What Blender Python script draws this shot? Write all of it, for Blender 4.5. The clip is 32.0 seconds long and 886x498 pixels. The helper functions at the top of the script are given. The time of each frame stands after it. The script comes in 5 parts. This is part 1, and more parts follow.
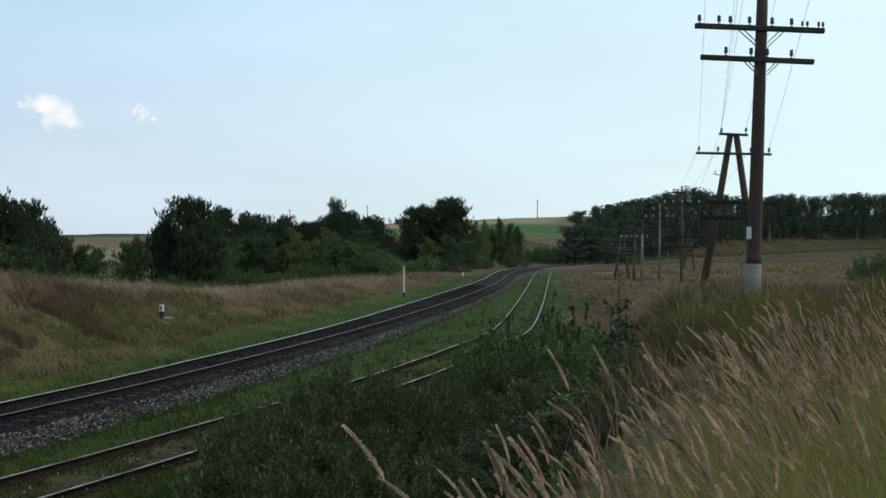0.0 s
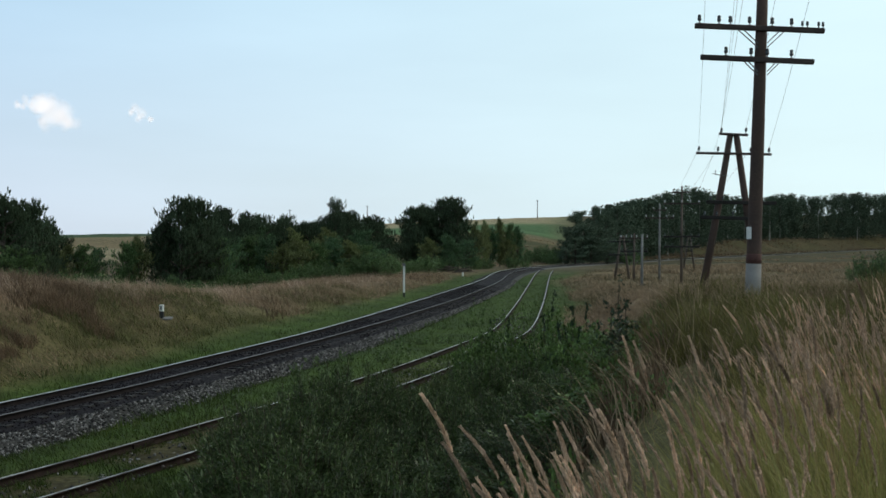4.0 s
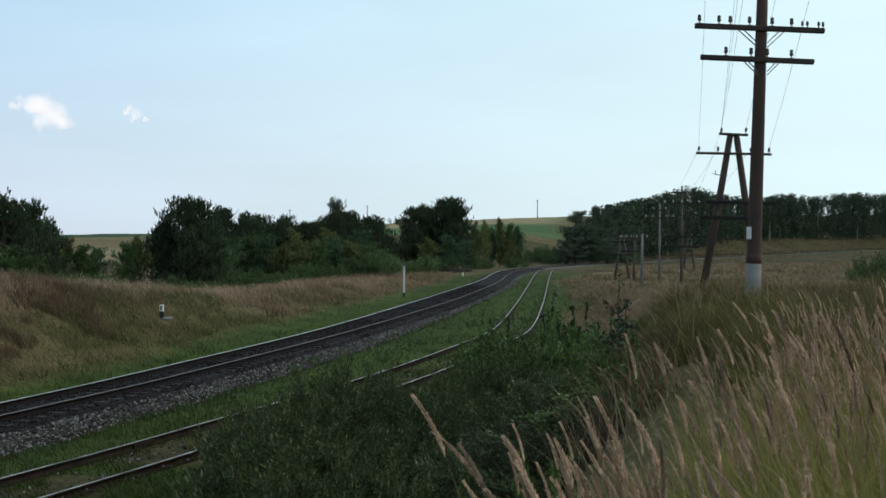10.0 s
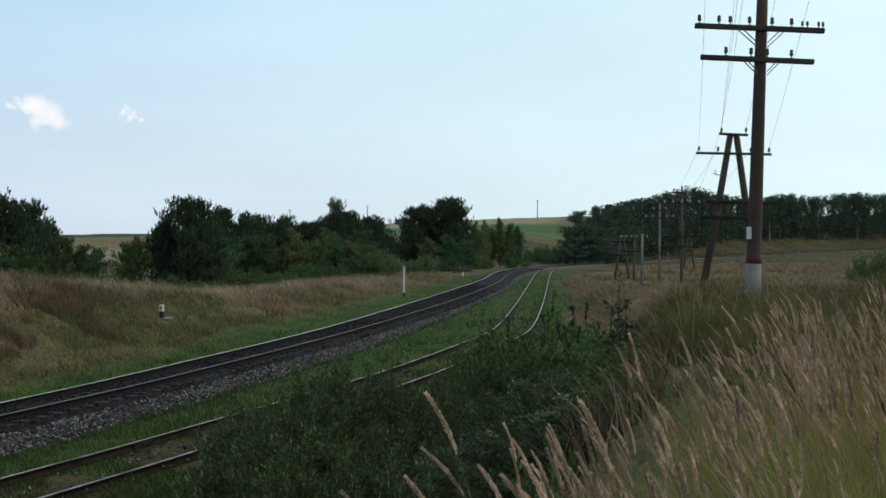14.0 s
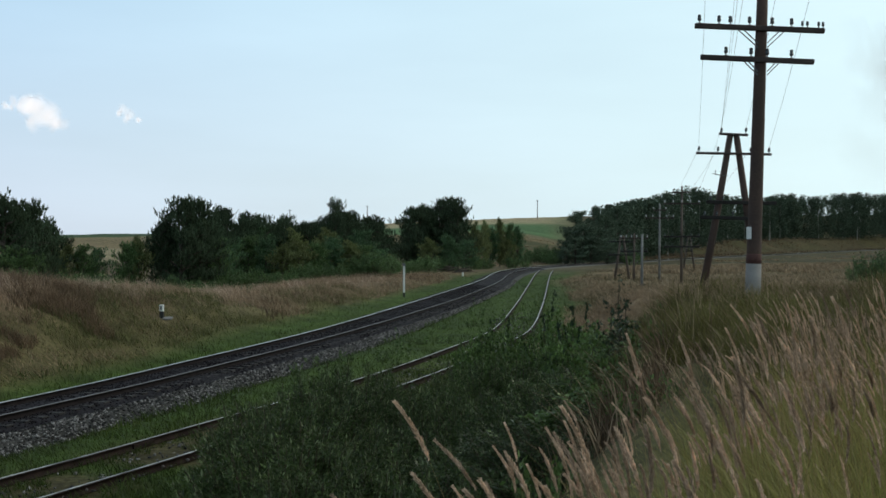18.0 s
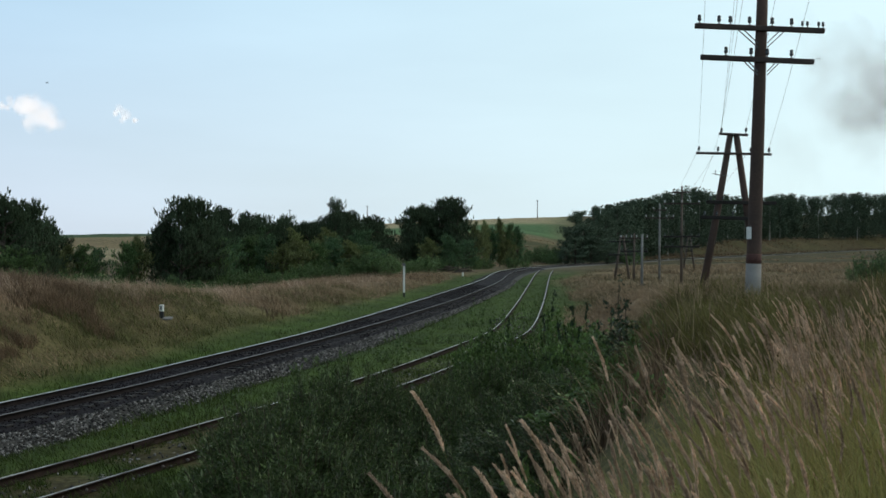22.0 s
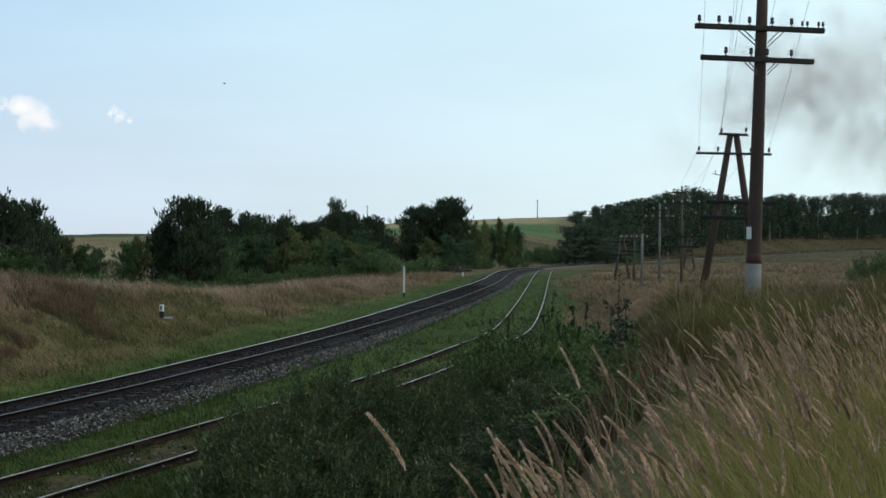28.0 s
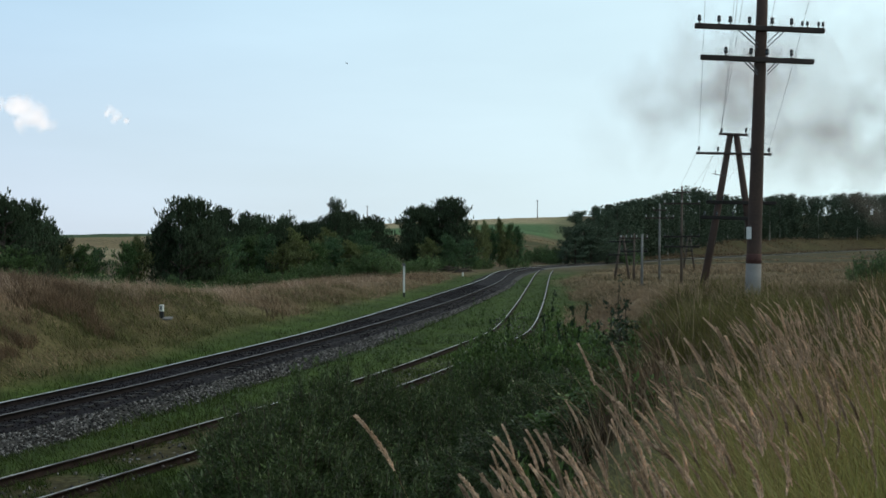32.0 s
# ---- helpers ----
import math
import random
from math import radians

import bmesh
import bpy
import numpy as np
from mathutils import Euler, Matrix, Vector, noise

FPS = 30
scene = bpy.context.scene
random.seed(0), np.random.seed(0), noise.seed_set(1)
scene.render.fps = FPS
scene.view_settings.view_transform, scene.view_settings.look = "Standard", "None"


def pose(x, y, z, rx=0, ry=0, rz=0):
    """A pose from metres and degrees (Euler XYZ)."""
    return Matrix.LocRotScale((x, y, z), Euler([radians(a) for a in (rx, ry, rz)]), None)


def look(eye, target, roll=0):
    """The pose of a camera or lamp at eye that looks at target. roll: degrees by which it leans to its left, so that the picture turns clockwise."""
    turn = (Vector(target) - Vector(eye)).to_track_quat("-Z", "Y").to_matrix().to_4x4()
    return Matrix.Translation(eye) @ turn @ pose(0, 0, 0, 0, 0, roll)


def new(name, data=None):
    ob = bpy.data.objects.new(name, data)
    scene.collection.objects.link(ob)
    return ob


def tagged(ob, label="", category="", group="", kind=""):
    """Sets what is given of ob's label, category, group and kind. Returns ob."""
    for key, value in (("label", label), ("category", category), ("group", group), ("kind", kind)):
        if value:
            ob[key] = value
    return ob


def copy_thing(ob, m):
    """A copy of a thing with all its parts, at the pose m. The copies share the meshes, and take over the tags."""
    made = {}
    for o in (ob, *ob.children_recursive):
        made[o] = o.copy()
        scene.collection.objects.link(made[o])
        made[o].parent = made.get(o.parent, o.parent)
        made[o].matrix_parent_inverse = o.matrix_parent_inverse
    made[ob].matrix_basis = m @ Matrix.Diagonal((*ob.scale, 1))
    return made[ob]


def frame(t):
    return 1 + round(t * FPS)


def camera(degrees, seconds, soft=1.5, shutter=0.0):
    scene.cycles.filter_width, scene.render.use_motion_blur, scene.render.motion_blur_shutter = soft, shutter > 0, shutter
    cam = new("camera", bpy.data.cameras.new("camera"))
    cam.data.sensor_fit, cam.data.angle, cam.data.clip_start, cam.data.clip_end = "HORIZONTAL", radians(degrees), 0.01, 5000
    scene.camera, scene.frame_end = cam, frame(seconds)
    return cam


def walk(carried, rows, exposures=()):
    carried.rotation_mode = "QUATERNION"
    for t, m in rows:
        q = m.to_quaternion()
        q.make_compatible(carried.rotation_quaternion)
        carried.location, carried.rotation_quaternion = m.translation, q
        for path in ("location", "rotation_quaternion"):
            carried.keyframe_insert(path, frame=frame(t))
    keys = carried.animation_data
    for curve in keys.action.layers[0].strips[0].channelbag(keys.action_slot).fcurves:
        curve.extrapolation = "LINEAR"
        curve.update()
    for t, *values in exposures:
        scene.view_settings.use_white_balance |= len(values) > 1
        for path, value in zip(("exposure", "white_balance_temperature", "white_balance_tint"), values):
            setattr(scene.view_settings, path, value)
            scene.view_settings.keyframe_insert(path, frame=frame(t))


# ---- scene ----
EYE = 4.0                      # camera height over the rail heads of the siding
cam = camera(45, 32.0, soft=1.6)
STAND = look((0, 0, EYE), (0, 100, EYE - 1.11))
walk(cam, [(0, STAND), (32, STAND)])

# ---- daylight: bright hazy sky, sun veiled ----
world = bpy.data.worlds.new("sky")
scene.world = world
world.use_nodes = True
SUN_EL, SUN_AZ = radians(38), radians(75)     # azimuth clockwise from the view direction


def build_sky():
    nt = world.node_tree
    nt.nodes.clear()
    n, l = nt.nodes.new, nt.links.new
    out, bg = n("ShaderNodeOutputWorld"), n("ShaderNodeBackground")
    sky = n("ShaderNodeTexSky")
    sky.sky_type, sky.sun_disc = "NISHITA", False
    sky.sun_elevation, sky.sun_rotation = SUN_EL, SUN_AZ
    sky.air_density, sky.dust_density, sky.ozone_density = 1.0, 1.6, 1.2
    scale = n("ShaderNodeMixRGB")
    scale.blend_type = "MULTIPLY"
    scale.inputs[0].default_value = 1.0
    scale.inputs[2].default_value = (0.10, 0.10, 0.10, 1)
    l(sky.outputs[0], scale.inputs[1])
    # thin high veil, paler towards the horizon and towards the sun
    co, sep = n("ShaderNodeTexCoord"), n("ShaderNodeSeparateXYZ")
    l(co.outputs["Generated"], sep.inputs[0])
    up = n("ShaderNodeValToRGB")
    up.color_ramp.elements[0].position, up.color_ramp.elements[0].color = 0.0, (0.70, 0.80, 0.93, 1)
    up.color_ramp.elements[1].position, up.color_ramp.elements[1].color = 0.26, (0.54, 0.81, 1.03, 1)
    high = up.color_ramp.elements.new(0.62)
    high.color = (0.27, 0.34, 0.42, 1)
    l(sep.outputs[2], up.inputs[0])
    side = n("ShaderNodeMapRange")
    side.inputs[1].default_value, side.inputs[2].default_value = -0.40, 0.32
    l(sep.outputs[0], side.inputs[0])
    bright = n("ShaderNodeMixRGB")
    bright.inputs[2].default_value = (0.84, 1.07, 1.10, 1)
    half = n("ShaderNodeMath")
    half.operation = "MULTIPLY"
    half.inputs[1].default_value = 0.85
    l(side.outputs[0], half.inputs[0])
    l(half.outputs[0], bright.inputs[0])
    l(up.outputs[0], bright.inputs[1])
    noise_t = n("ShaderNodeTexNoise")
    noise_t.inputs["Scale"].default_value, noise_t.inputs["Detail"].default_value = 3.0, 6.0
    mapping = n("ShaderNodeMapping")
    mapping.inputs["Scale"].default_value = (1, 1, 5)
    l(co.outputs["Generated"], mapping.inputs[0])
    l(mapping.outputs[0], noise_t.inputs[0])
    vr = n("ShaderNodeMapRange")
    vr.inputs[1].default_value, vr.inputs[2].default_value = 0.3, 0.7
    vr.inputs[3].default_value, vr.inputs[4].default_value = 0.80, 0.92
    l(noise_t.outputs[0], vr.inputs[0])
    mix = n("ShaderNodeMixRGB")
    l(vr.outputs[0], mix.inputs[0])
    l(scale.outputs[0], mix.inputs[1])
    l(bright.outputs[0], mix.inputs[2])
    l(mix.outputs[0], bg.inputs[0])
    bg.inputs[1].default_value = 1.0
    l(bg.outputs[0], out.inputs[0])


build_sky()
sun = new("sun", bpy.data.lights.new("sun", "SUN"))
sun.data.energy, sun.data.angle, sun.data.color = 1.0, radians(20), (1.0, 0.88, 0.70)
sun.matrix_world = look((60 * math.sin(SUN_AZ), 60 * math.cos(SUN_AZ), 60 * math.tan(SUN_EL)), (0, 0, 0))
scene.cycles.transparent_max_bounces = 128
tagged(sun, kind="structure")


# ---- materials ----
def material(name, base, rough=0.8, metal=0.0, vary=0.25, scale=8.0, fine=60.0, bump=0.2, island=0.0, per_object=0.0,
             second=None, translucent=0.0, spec=0.3, mottle=0.5, rare=1.0):
    """Base colour with blotches and grain; island/per_object: spread of brightness by piece."""
    m = bpy.data.materials.new(name)
    m.use_nodes = True
    nt = m.node_tree
    n, l = nt.nodes.new, nt.links.new
    b = nt.nodes["Principled BSDF"]
    b.inputs["Roughness"].default_value, b.inputs["Metallic"].default_value = rough, metal
    b.inputs["Specular IOR Level"].default_value = spec
    co = n("ShaderNodeTexCoord")
    big, small = n("ShaderNodeTexNoise"), n("ShaderNodeTexNoise")
    big.inputs["Scale"].default_value, big.inputs["Detail"].default_value = scale, 4
    small.inputs["Scale"].default_value, small.inputs["Detail"].default_value = fine, 3
    for t in (big, small):
        l(co.outputs["Object"], t.inputs["Vector"])
    tone = n("ShaderNodeMixRGB")
    tone.inputs[1].default_value = (*base, 1)
    tone.inputs[2].default_value = (*(second or [c * 0.55 for c in base]), 1)
    ramp = n("ShaderNodeMapRange")
    ramp.inputs[1].default_value, ramp.inputs[2].default_value = mottle - 0.18, mottle + 0.18
    l(big.outputs[0], ramp.inputs[0])
    l(ramp.outputs[0], tone.inputs[0])
    grain = n("ShaderNodeMapRange")
    grain.inputs[1].default_value, grain.inputs[2].default_value = 0.25, 0.75
    grain.inputs[3].default_value, grain.inputs[4].default_value = 1 - vary, 1 + vary
    l(small.outputs[0], grain.inputs[0])
    value = grain.outputs[0]
    for spread, node, sock in ((island, "ShaderNodeNewGeometry", "Random Per Island"), (per_object, "ShaderNodeObjectInfo", "Random")):
        if spread:
            src, mr, mul = n(node), n("ShaderNodeMapRange"), n("ShaderNodeMath")
            mr.inputs[3].default_value, mr.inputs[4].default_value = 1 - spread, 1 + spread
            mul.operation = "MULTIPLY"
            power = n("ShaderNodeMath")
            power.operation = "POWER"
            power.inputs[1].default_value = rare
            l(src.outputs[sock], power.inputs[0])
            l(power.outputs[0], mr.inputs[0])
            l(mr.outputs[0], mul.inputs[0])
            l(value, mul.inputs[1])
            value = mul.outputs[0]
    scaled = n("ShaderNodeVectorMath")
    scaled.operation = "SCALE"
    l(tone.outputs[0], scaled.inputs[0])
    l(value, scaled.inputs["Scale"])
    l(scaled.outputs[0], b.inputs["Base Color"])
    if bump:
        bm_n = n("ShaderNodeBump")
        bm_n.inputs["Strength"].default_value, bm_n.inputs["Distance"].default_value = bump, 0.02
        l(small.outputs[0], bm_n.inputs["Height"])
        l(bm_n.outputs[0], b.inputs["Normal"])
    if translucent:
        tr, mx = n("ShaderNodeBsdfTranslucent"), n("ShaderNodeMixShader")
        mx.inputs[0].default_value = translucent
        l(scaled.outputs[0], tr.inputs[0])
        l(b.outputs[0], mx.inputs[1])
        l(tr.outputs[0], mx.inputs[2])
        l(mx.outputs[0], nt.nodes["Material Output"].inputs[0])
    return m


M = {
    "rail_head": material("worn_steel", (0.66, 0.65, 0.63), 0.32, 0.95, 0.1, 3, 40, 0.05),
    "rail_dull": material("dull_steel", (0.17, 0.16, 0.16), 0.55, 0.3, 0.15, 3, 40, 0.1),
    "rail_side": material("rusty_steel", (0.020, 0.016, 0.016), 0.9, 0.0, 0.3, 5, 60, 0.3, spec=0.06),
    "rail_old": material("dull_rusty_steel", (0.55, 0.515, 0.485), 0.42, 0.6, 0.35, 1.6, 30, 0.2, second=(0.085, 0.066, 0.058), mottle=0.47),
    "rail_rust": material("brown_rust", (0.030, 0.020, 0.017), 0.9, 0.0, 0.3, 4, 60, 0.2, spec=0.08),
    "sleeper": material("tarred_wood", (0.030, 0.026, 0.024), 0.85, 0, 0.4, 3, 40, 0.5, per_object=0.35),
    "sleeper_grey": material("weathered_sleeper_wood", (0.050, 0.043, 0.034), 0.9, 0, 0.4, 3, 40, 0.5, per_object=0.35),
    "ballast_dark": material("oily_ballast", (0.018, 0.0155, 0.0185), 0.9, 0, 0.45, 2.0, 22, 0.9, spec=0.1),
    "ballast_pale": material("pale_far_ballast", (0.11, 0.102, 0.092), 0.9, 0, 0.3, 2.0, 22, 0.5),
    "ballast": material("grey_ballast", (0.042, 0.039, 0.036), 0.9, 0, 0.45, 2.0, 22, 0.9),
    "stone": material("crushed_stone", (0.19, 0.18, 0.176), 0.85, 0, 0.2, 6, 60, 0.2, island=0.92, rare=2.6),
    "stone_dark": material("oily_crushed_stone", (0.021, 0.018, 0.021), 0.95, 0, 0.2, 6, 60, 0.2, spec=0.04, island=0.25),
    "pole_wood": material("brown_creosoted_wood", (0.075, 0.046, 0.036), 0.85, 0, 0.18, 1.2, 26, 0.4, second=(0.045, 0.031, 0.026)),
    "pole_far": material("grey_brown_weathered_wood", (0.11, 0.085, 0.07), 0.9, 0, 0.3, 1.2, 26, 0.4),
    "arm_wood": material("dark_crossarm_wood", (0.060, 0.045, 0.040), 0.85, 0, 0.3, 3, 40, 0.4),
    "whitewash": material("chipped_whitewash", (0.215, 0.205, 0.195), 0.9, 0, 0.15, 5, 50, 0.3, second=(0.17, 0.16, 0.15), mottle=0.55),
    "iron": material("galvanised_iron", (0.16, 0.16, 0.17), 0.6, 0.4, 0.2, 6, 60, 0.2),
    # backlight from the bright sky is put into this near-black porcelain colour
    "insulator": material("dark_glazed_porcelain", (0.055, 0.060, 0.065), 0.18, 0, 0.1, 8, 60, 0.0, spec=0.6),
    "insulator_white": material("white_glazed_porcelain", (0.42, 0.42, 0.42), 0.18, 0, 0.05, 8, 60, 0.0, spec=0.6),
    "concrete": material("grey_concrete", (0.21, 0.205, 0.195), 0.9, 0, 0.2, 2, 40, 0.4),
    "wire": material("dull_steel_wire", (0.12, 0.12, 0.13), 0.6, 0.3, 0.1, 2, 40, 0.0),
    "white_paint": material("weathered_white_paint", (0.62, 0.62, 0.59), 0.7, 0, 0.08, 5, 50, 0.1, second=(0.55, 0.55, 0.53), mottle=0.6),
    "black_paint": material("faded_black_paint", (0.025, 0.025, 0.027), 0.7, 0, 0.2, 5, 50, 0.1),
    "red_paint": material("faded_red_brown_paint", (0.10, 0.045, 0.038), 0.85, 0, 0.3, 3, 30, 0.3),
    "bark": material("dark_bark", (0.075, 0.060, 0.048), 0.9, 0, 0.4, 2, 30, 0.6),
    "birch_bark": material("pale_birch_bark", (0.40, 0.39, 0.36), 0.9, 0, 0.4, 2, 12, 0.4, second=(0.10, 0.09, 0.08), mottle=0.62),
    "needles": material("dark_pine_needles", (0.056, 0.080, 0.044), 0.8, 0, 0.3, 0.6, 9, 0, island=0.5, per_object=0.2, second=(0.038, 0.058, 0.034), translucent=0.2, spec=0.1),
    "leaf": material("green_broad_leaves", (0.084, 0.136, 0.050), 0.65, 0, 0.3, 0.6, 9, 0, island=0.5, per_object=0.25, second=(0.060, 0.106, 0.036), translucent=0.3),
    "leaf_olive": material("yellowish_olive_leaves", (0.135, 0.152, 0.056), 0.65, 0, 0.3, 0.6, 9, 0, island=0.45, per_object=0.25, second=(0.094, 0.116, 0.042), translucent=0.3),
    "leaf_cool": material("cool_green_leaves", (0.072, 0.132, 0.060), 0.65, 0, 0.3, 0.6, 9, 0, island=0.45, per_object=0.2, second=(0.054, 0.104, 0.047), translucent=0.3),
    # distance haze is put into this colour: lighter and bluer than near leaves
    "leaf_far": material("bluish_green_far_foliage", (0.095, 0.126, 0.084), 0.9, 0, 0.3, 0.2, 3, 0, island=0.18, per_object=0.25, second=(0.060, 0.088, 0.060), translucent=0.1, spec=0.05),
    "willow": material("grey_green_willow_leaves", (0.059, 0.087, 0.027), 0.6, 0, 0.3, 0.8, 10, 0, spec=0.2, island=0.5, per_object=0.22, second=(0.036, 0.060, 0.020), rare=1.6, translucent=0.25),
    # pale shoots whose colour also stands in for light flecks on the bush
    "willow_tip": material("pale_willow_shoot_leaves", (0.155, 0.190, 0.092), 0.4, 0, 0.2, 1.5, 14, 0, island=0.75, rare=2.0, translucent=0.25),
    "arm_dark": material("tarred_crossarm_wood", (0.022, 0.019, 0.018), 0.85, 0, 0.3, 3, 40, 0.3),
    "dark_leaf": material("dark_green_alder_leaves", (0.092, 0.150, 0.042), 0.5, 0, 0.3, 1.5, 14, 0, island=0.5, per_object=0.2, translucent=0.25),
    # darker copy of the alder leaves, with shade put into the colour
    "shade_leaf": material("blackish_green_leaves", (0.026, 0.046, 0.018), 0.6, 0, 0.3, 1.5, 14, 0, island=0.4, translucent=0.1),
    "twig": material("brown_twigs", (0.07, 0.05, 0.035), 0.85, 0, 0.3, 5, 40, 0.2),
    "grass_green": material("fresh_green_grass", (0.045, 0.067, 0.010), 0.7, 0, 0.3, 0.35, 3, 0, island=0.5, second=(0.031, 0.050, 0.010), translucent=0.3),
    "grass_dry": material("dry_straw_grass", (0.29, 0.212, 0.135), 0.8, 0, 0.3, 0.3, 3, 0, island=0.5, second=(0.165, 0.118, 0.072), translucent=0.3),
    "grass_bank": material("faded_olive_hay", (0.130, 0.096, 0.060), 0.8, 0, 0.3, 0.3, 3, 0, island=0.5, second=(0.066, 0.062, 0.026), translucent=0.3),
    "grass_olive": material("dark_olive_grass", (0.128, 0.117, 0.034), 0.8, 0, 0.3, 0.4, 3, 0, island=0.45, second=(0.074, 0.068, 0.020), translucent=0.3),
    "grass_brown": material("reddish_brown_dead_grass", (0.355, 0.252, 0.166), 0.8, 0, 0.3, 0.3, 3, 0, island=0.5, second=(0.15, 0.105, 0.065), translucent=0.3),
    "blade": material("olive_reed_blades", (0.200, 0.205, 0.048), 0.6, 0, 0.25, 3, 30, 0, island=0.45, second=(0.285, 0.23, 0.095), translucent=0.35),
    "straw": material("straw_coloured_stalks", (0.34, 0.24, 0.105), 0.7, 0, 0.25, 3, 30, 0, island=0.4, translucent=0.25),
    "panicle": material("pinkish_straw_seed_heads", (0.63, 0.46, 0.345), 0.85, 0, 0.2, 12, 90, 0, island=0.4, per_object=0.36, second=(0.36, 0.24, 0.155), translucent=0.28),
    "grass_slope": material("olive_green_slope_grass", (0.080, 0.092, 0.029), 0.8, 0, 0.3, 0.5, 3, 0, island=0.5, second=(0.110, 0.102, 0.042), translucent=0.3),
    "grass_russet": material("russet_dead_grass", (0.185, 0.122, 0.074), 0.8, 0, 0.3, 0.4, 3, 0, island=0.5, second=(0.075, 0.052, 0.033), translucent=0.3),
    "plume": material("pale_pinkish_grass_plumes", (0.52, 0.39, 0.30), 0.85, 0, 0.2, 2, 20, 0, island=0.4, second=(0.30, 0.215, 0.15), translucent=0.3),
    "bird": material("dark_feathers", (0.03, 0.03, 0.032), 0.8, 0, 0.2, 5, 40, 0),
}


# ---- mesh helpers ----
def finish(name, mesh, mat, parent=None, label=""):
    mesh.materials.append(M[mat] if isinstance(mat, str) else mat)
    ob = new(name, mesh)
    if parent is not None:
        ob.parent = parent
    if label:
        ob["label"] = label
    return ob


def part(name, bm, mat, parent=None, label="", smooth=False):
    mesh = bpy.data.meshes.new(name)
    bm.to_mesh(mesh)
    bm.free()
    if smooth:
        mesh.shade_smooth()
    return finish(name, mesh, mat, parent, label)


def arrays(name, verts, faces, mat, parent=None, label=""):
    """A mesh object from a vertex array and one face array of equal-sided faces."""
    mesh = bpy.data.meshes.new(name)
    verts, faces = np.asarray(verts, np.float32), np.asarray(faces, np.int32)
    k = faces.shape[1]
    mesh.vertices.add(len(verts))
    mesh.vertices.foreach_set("co", verts.ravel())
    mesh.loops.add(faces.size)
    mesh.loops.foreach_set("vertex_index", faces.ravel())
    mesh.polygons.add(len(faces))
    mesh.polygons.foreach_set("loop_start", np.arange(0, faces.size, k, dtype=np.int32))
    mesh.update(calc_edges=True)
    return finish(name, mesh, mat, parent, label)


def root(name, place, label, category, group="", kind="", rz=0.0):
    ob = new(name)
    ob.empty_display_size = 0.2
    ob.matrix_world = pose(*place, 0, 0, rz)
    return tagged(ob, label, category, group, kind)


def box(bm, size, at=(0, 0, 0), turn=None, bevel=0.0):
    made = bmesh.ops.create_cube(bm, size=1.0)["verts"]
    bmesh.ops.scale(bm, vec=size, verts=made)
    if bevel:
        edges = list({e for v in made for e in v.link_edges})
        made = bmesh.ops.bevel(bm, geom=edges, offset=bevel, segments=1, affect="EDGES")["verts"]
    m = Matrix.Translation(at) @ (turn.to_4x4() if turn is not None else Matrix())
    bmesh.ops.transform(bm, matrix=m, verts=made)


def lathe(bm, profile, sides=12, m=None):
    """Turns (radius, height) pairs about z."""
    rings = []
    for r, z in profile:
        rings.append([bm.verts.new((r * math.cos(6.28318 * i / sides), r * math.sin(6.28318 * i / sides), z)) for i in range(sides)])
    for a, b in zip(rings, rings[1:]):
        for i in range(sides):
            bm.faces.new((a[i], a[(i + 1) % sides], b[(i + 1) % sides], b[i]))
    bm.faces.new(rings[0][::-1])
    bm.faces.new(rings[-1])
    if m is not None:
        bmesh.ops.transform(bm, matrix=m, verts=[v for r in rings for v in r])


def tube(bm, points, radii, sides=6):
    """A tube along points with a radius at each."""
    points = [Vector(p) for p in points]
    rings = []
    for i, p in enumerate(points):
        d = (points[min(i + 1, len(points) - 1)] - points[max(i - 1, 0)]).normalized()
        a = d.orthogonal().normalized()
        if rings:
            a = (side - d * side.dot(d)).normalized()
        side = a
        b = d.cross(a)
        r = radii[i] if hasattr(radii, "__len__") else radii
        rings.append([bm.verts.new(p + r * (math.cos(6.28318 * k / sides) * a + math.sin(6.28318 * k / sides) * b)) for k in range(sides)])
    for a, b in zip(rings, rings[1:]):
        for k in range(sides):
            bm.faces.new((a[k], a[(k + 1) % sides], b[(k + 1) % sides], b[k]))
    bm.faces.new(rings[0][::-1])
    bm.faces.new(rings[-1])


def smooth01(a, b, x):
    t = np.clip((np.asarray(x, float) - a) / (np.asarray(b) - a), 0, 1)
    return t * t * (3 - 2 * t)


def spline(points, step):
    """Catmull-Rom line through the points, sampled about every step metres (longer far off)."""
    p = np.array(points, float)
    p = np.vstack([2 * p[0] - p[1], p, 2 * p[-1] - p[-2]])
    out = []
    for i in range(1, len(p) - 2):
        n = max(2, int(np.linalg.norm(p[i + 1] - p[i]) / step))
        t = np.linspace(0, 1, n, endpoint=False)[:, None]
        a, b, c, d = p[i - 1:i + 3]
        out.append(0.5 * (2 * b + (c - a) * t + (2 * a - 5 * b + 4 * c - d) * t * t + (3 * b - a - 3 * c + d) * t ** 3))
    return np.vstack(out + [p[-2:-1]])


def sideways(line):
    """Unit vectors to the right of a line in plan."""
    t = np.gradient(line[:, :2], axis=0)
    t /= np.linalg.norm(t, axis=1)[:, None]
    return np.c_[t[:, 1], -t[:, 0], np.zeros(len(t))]


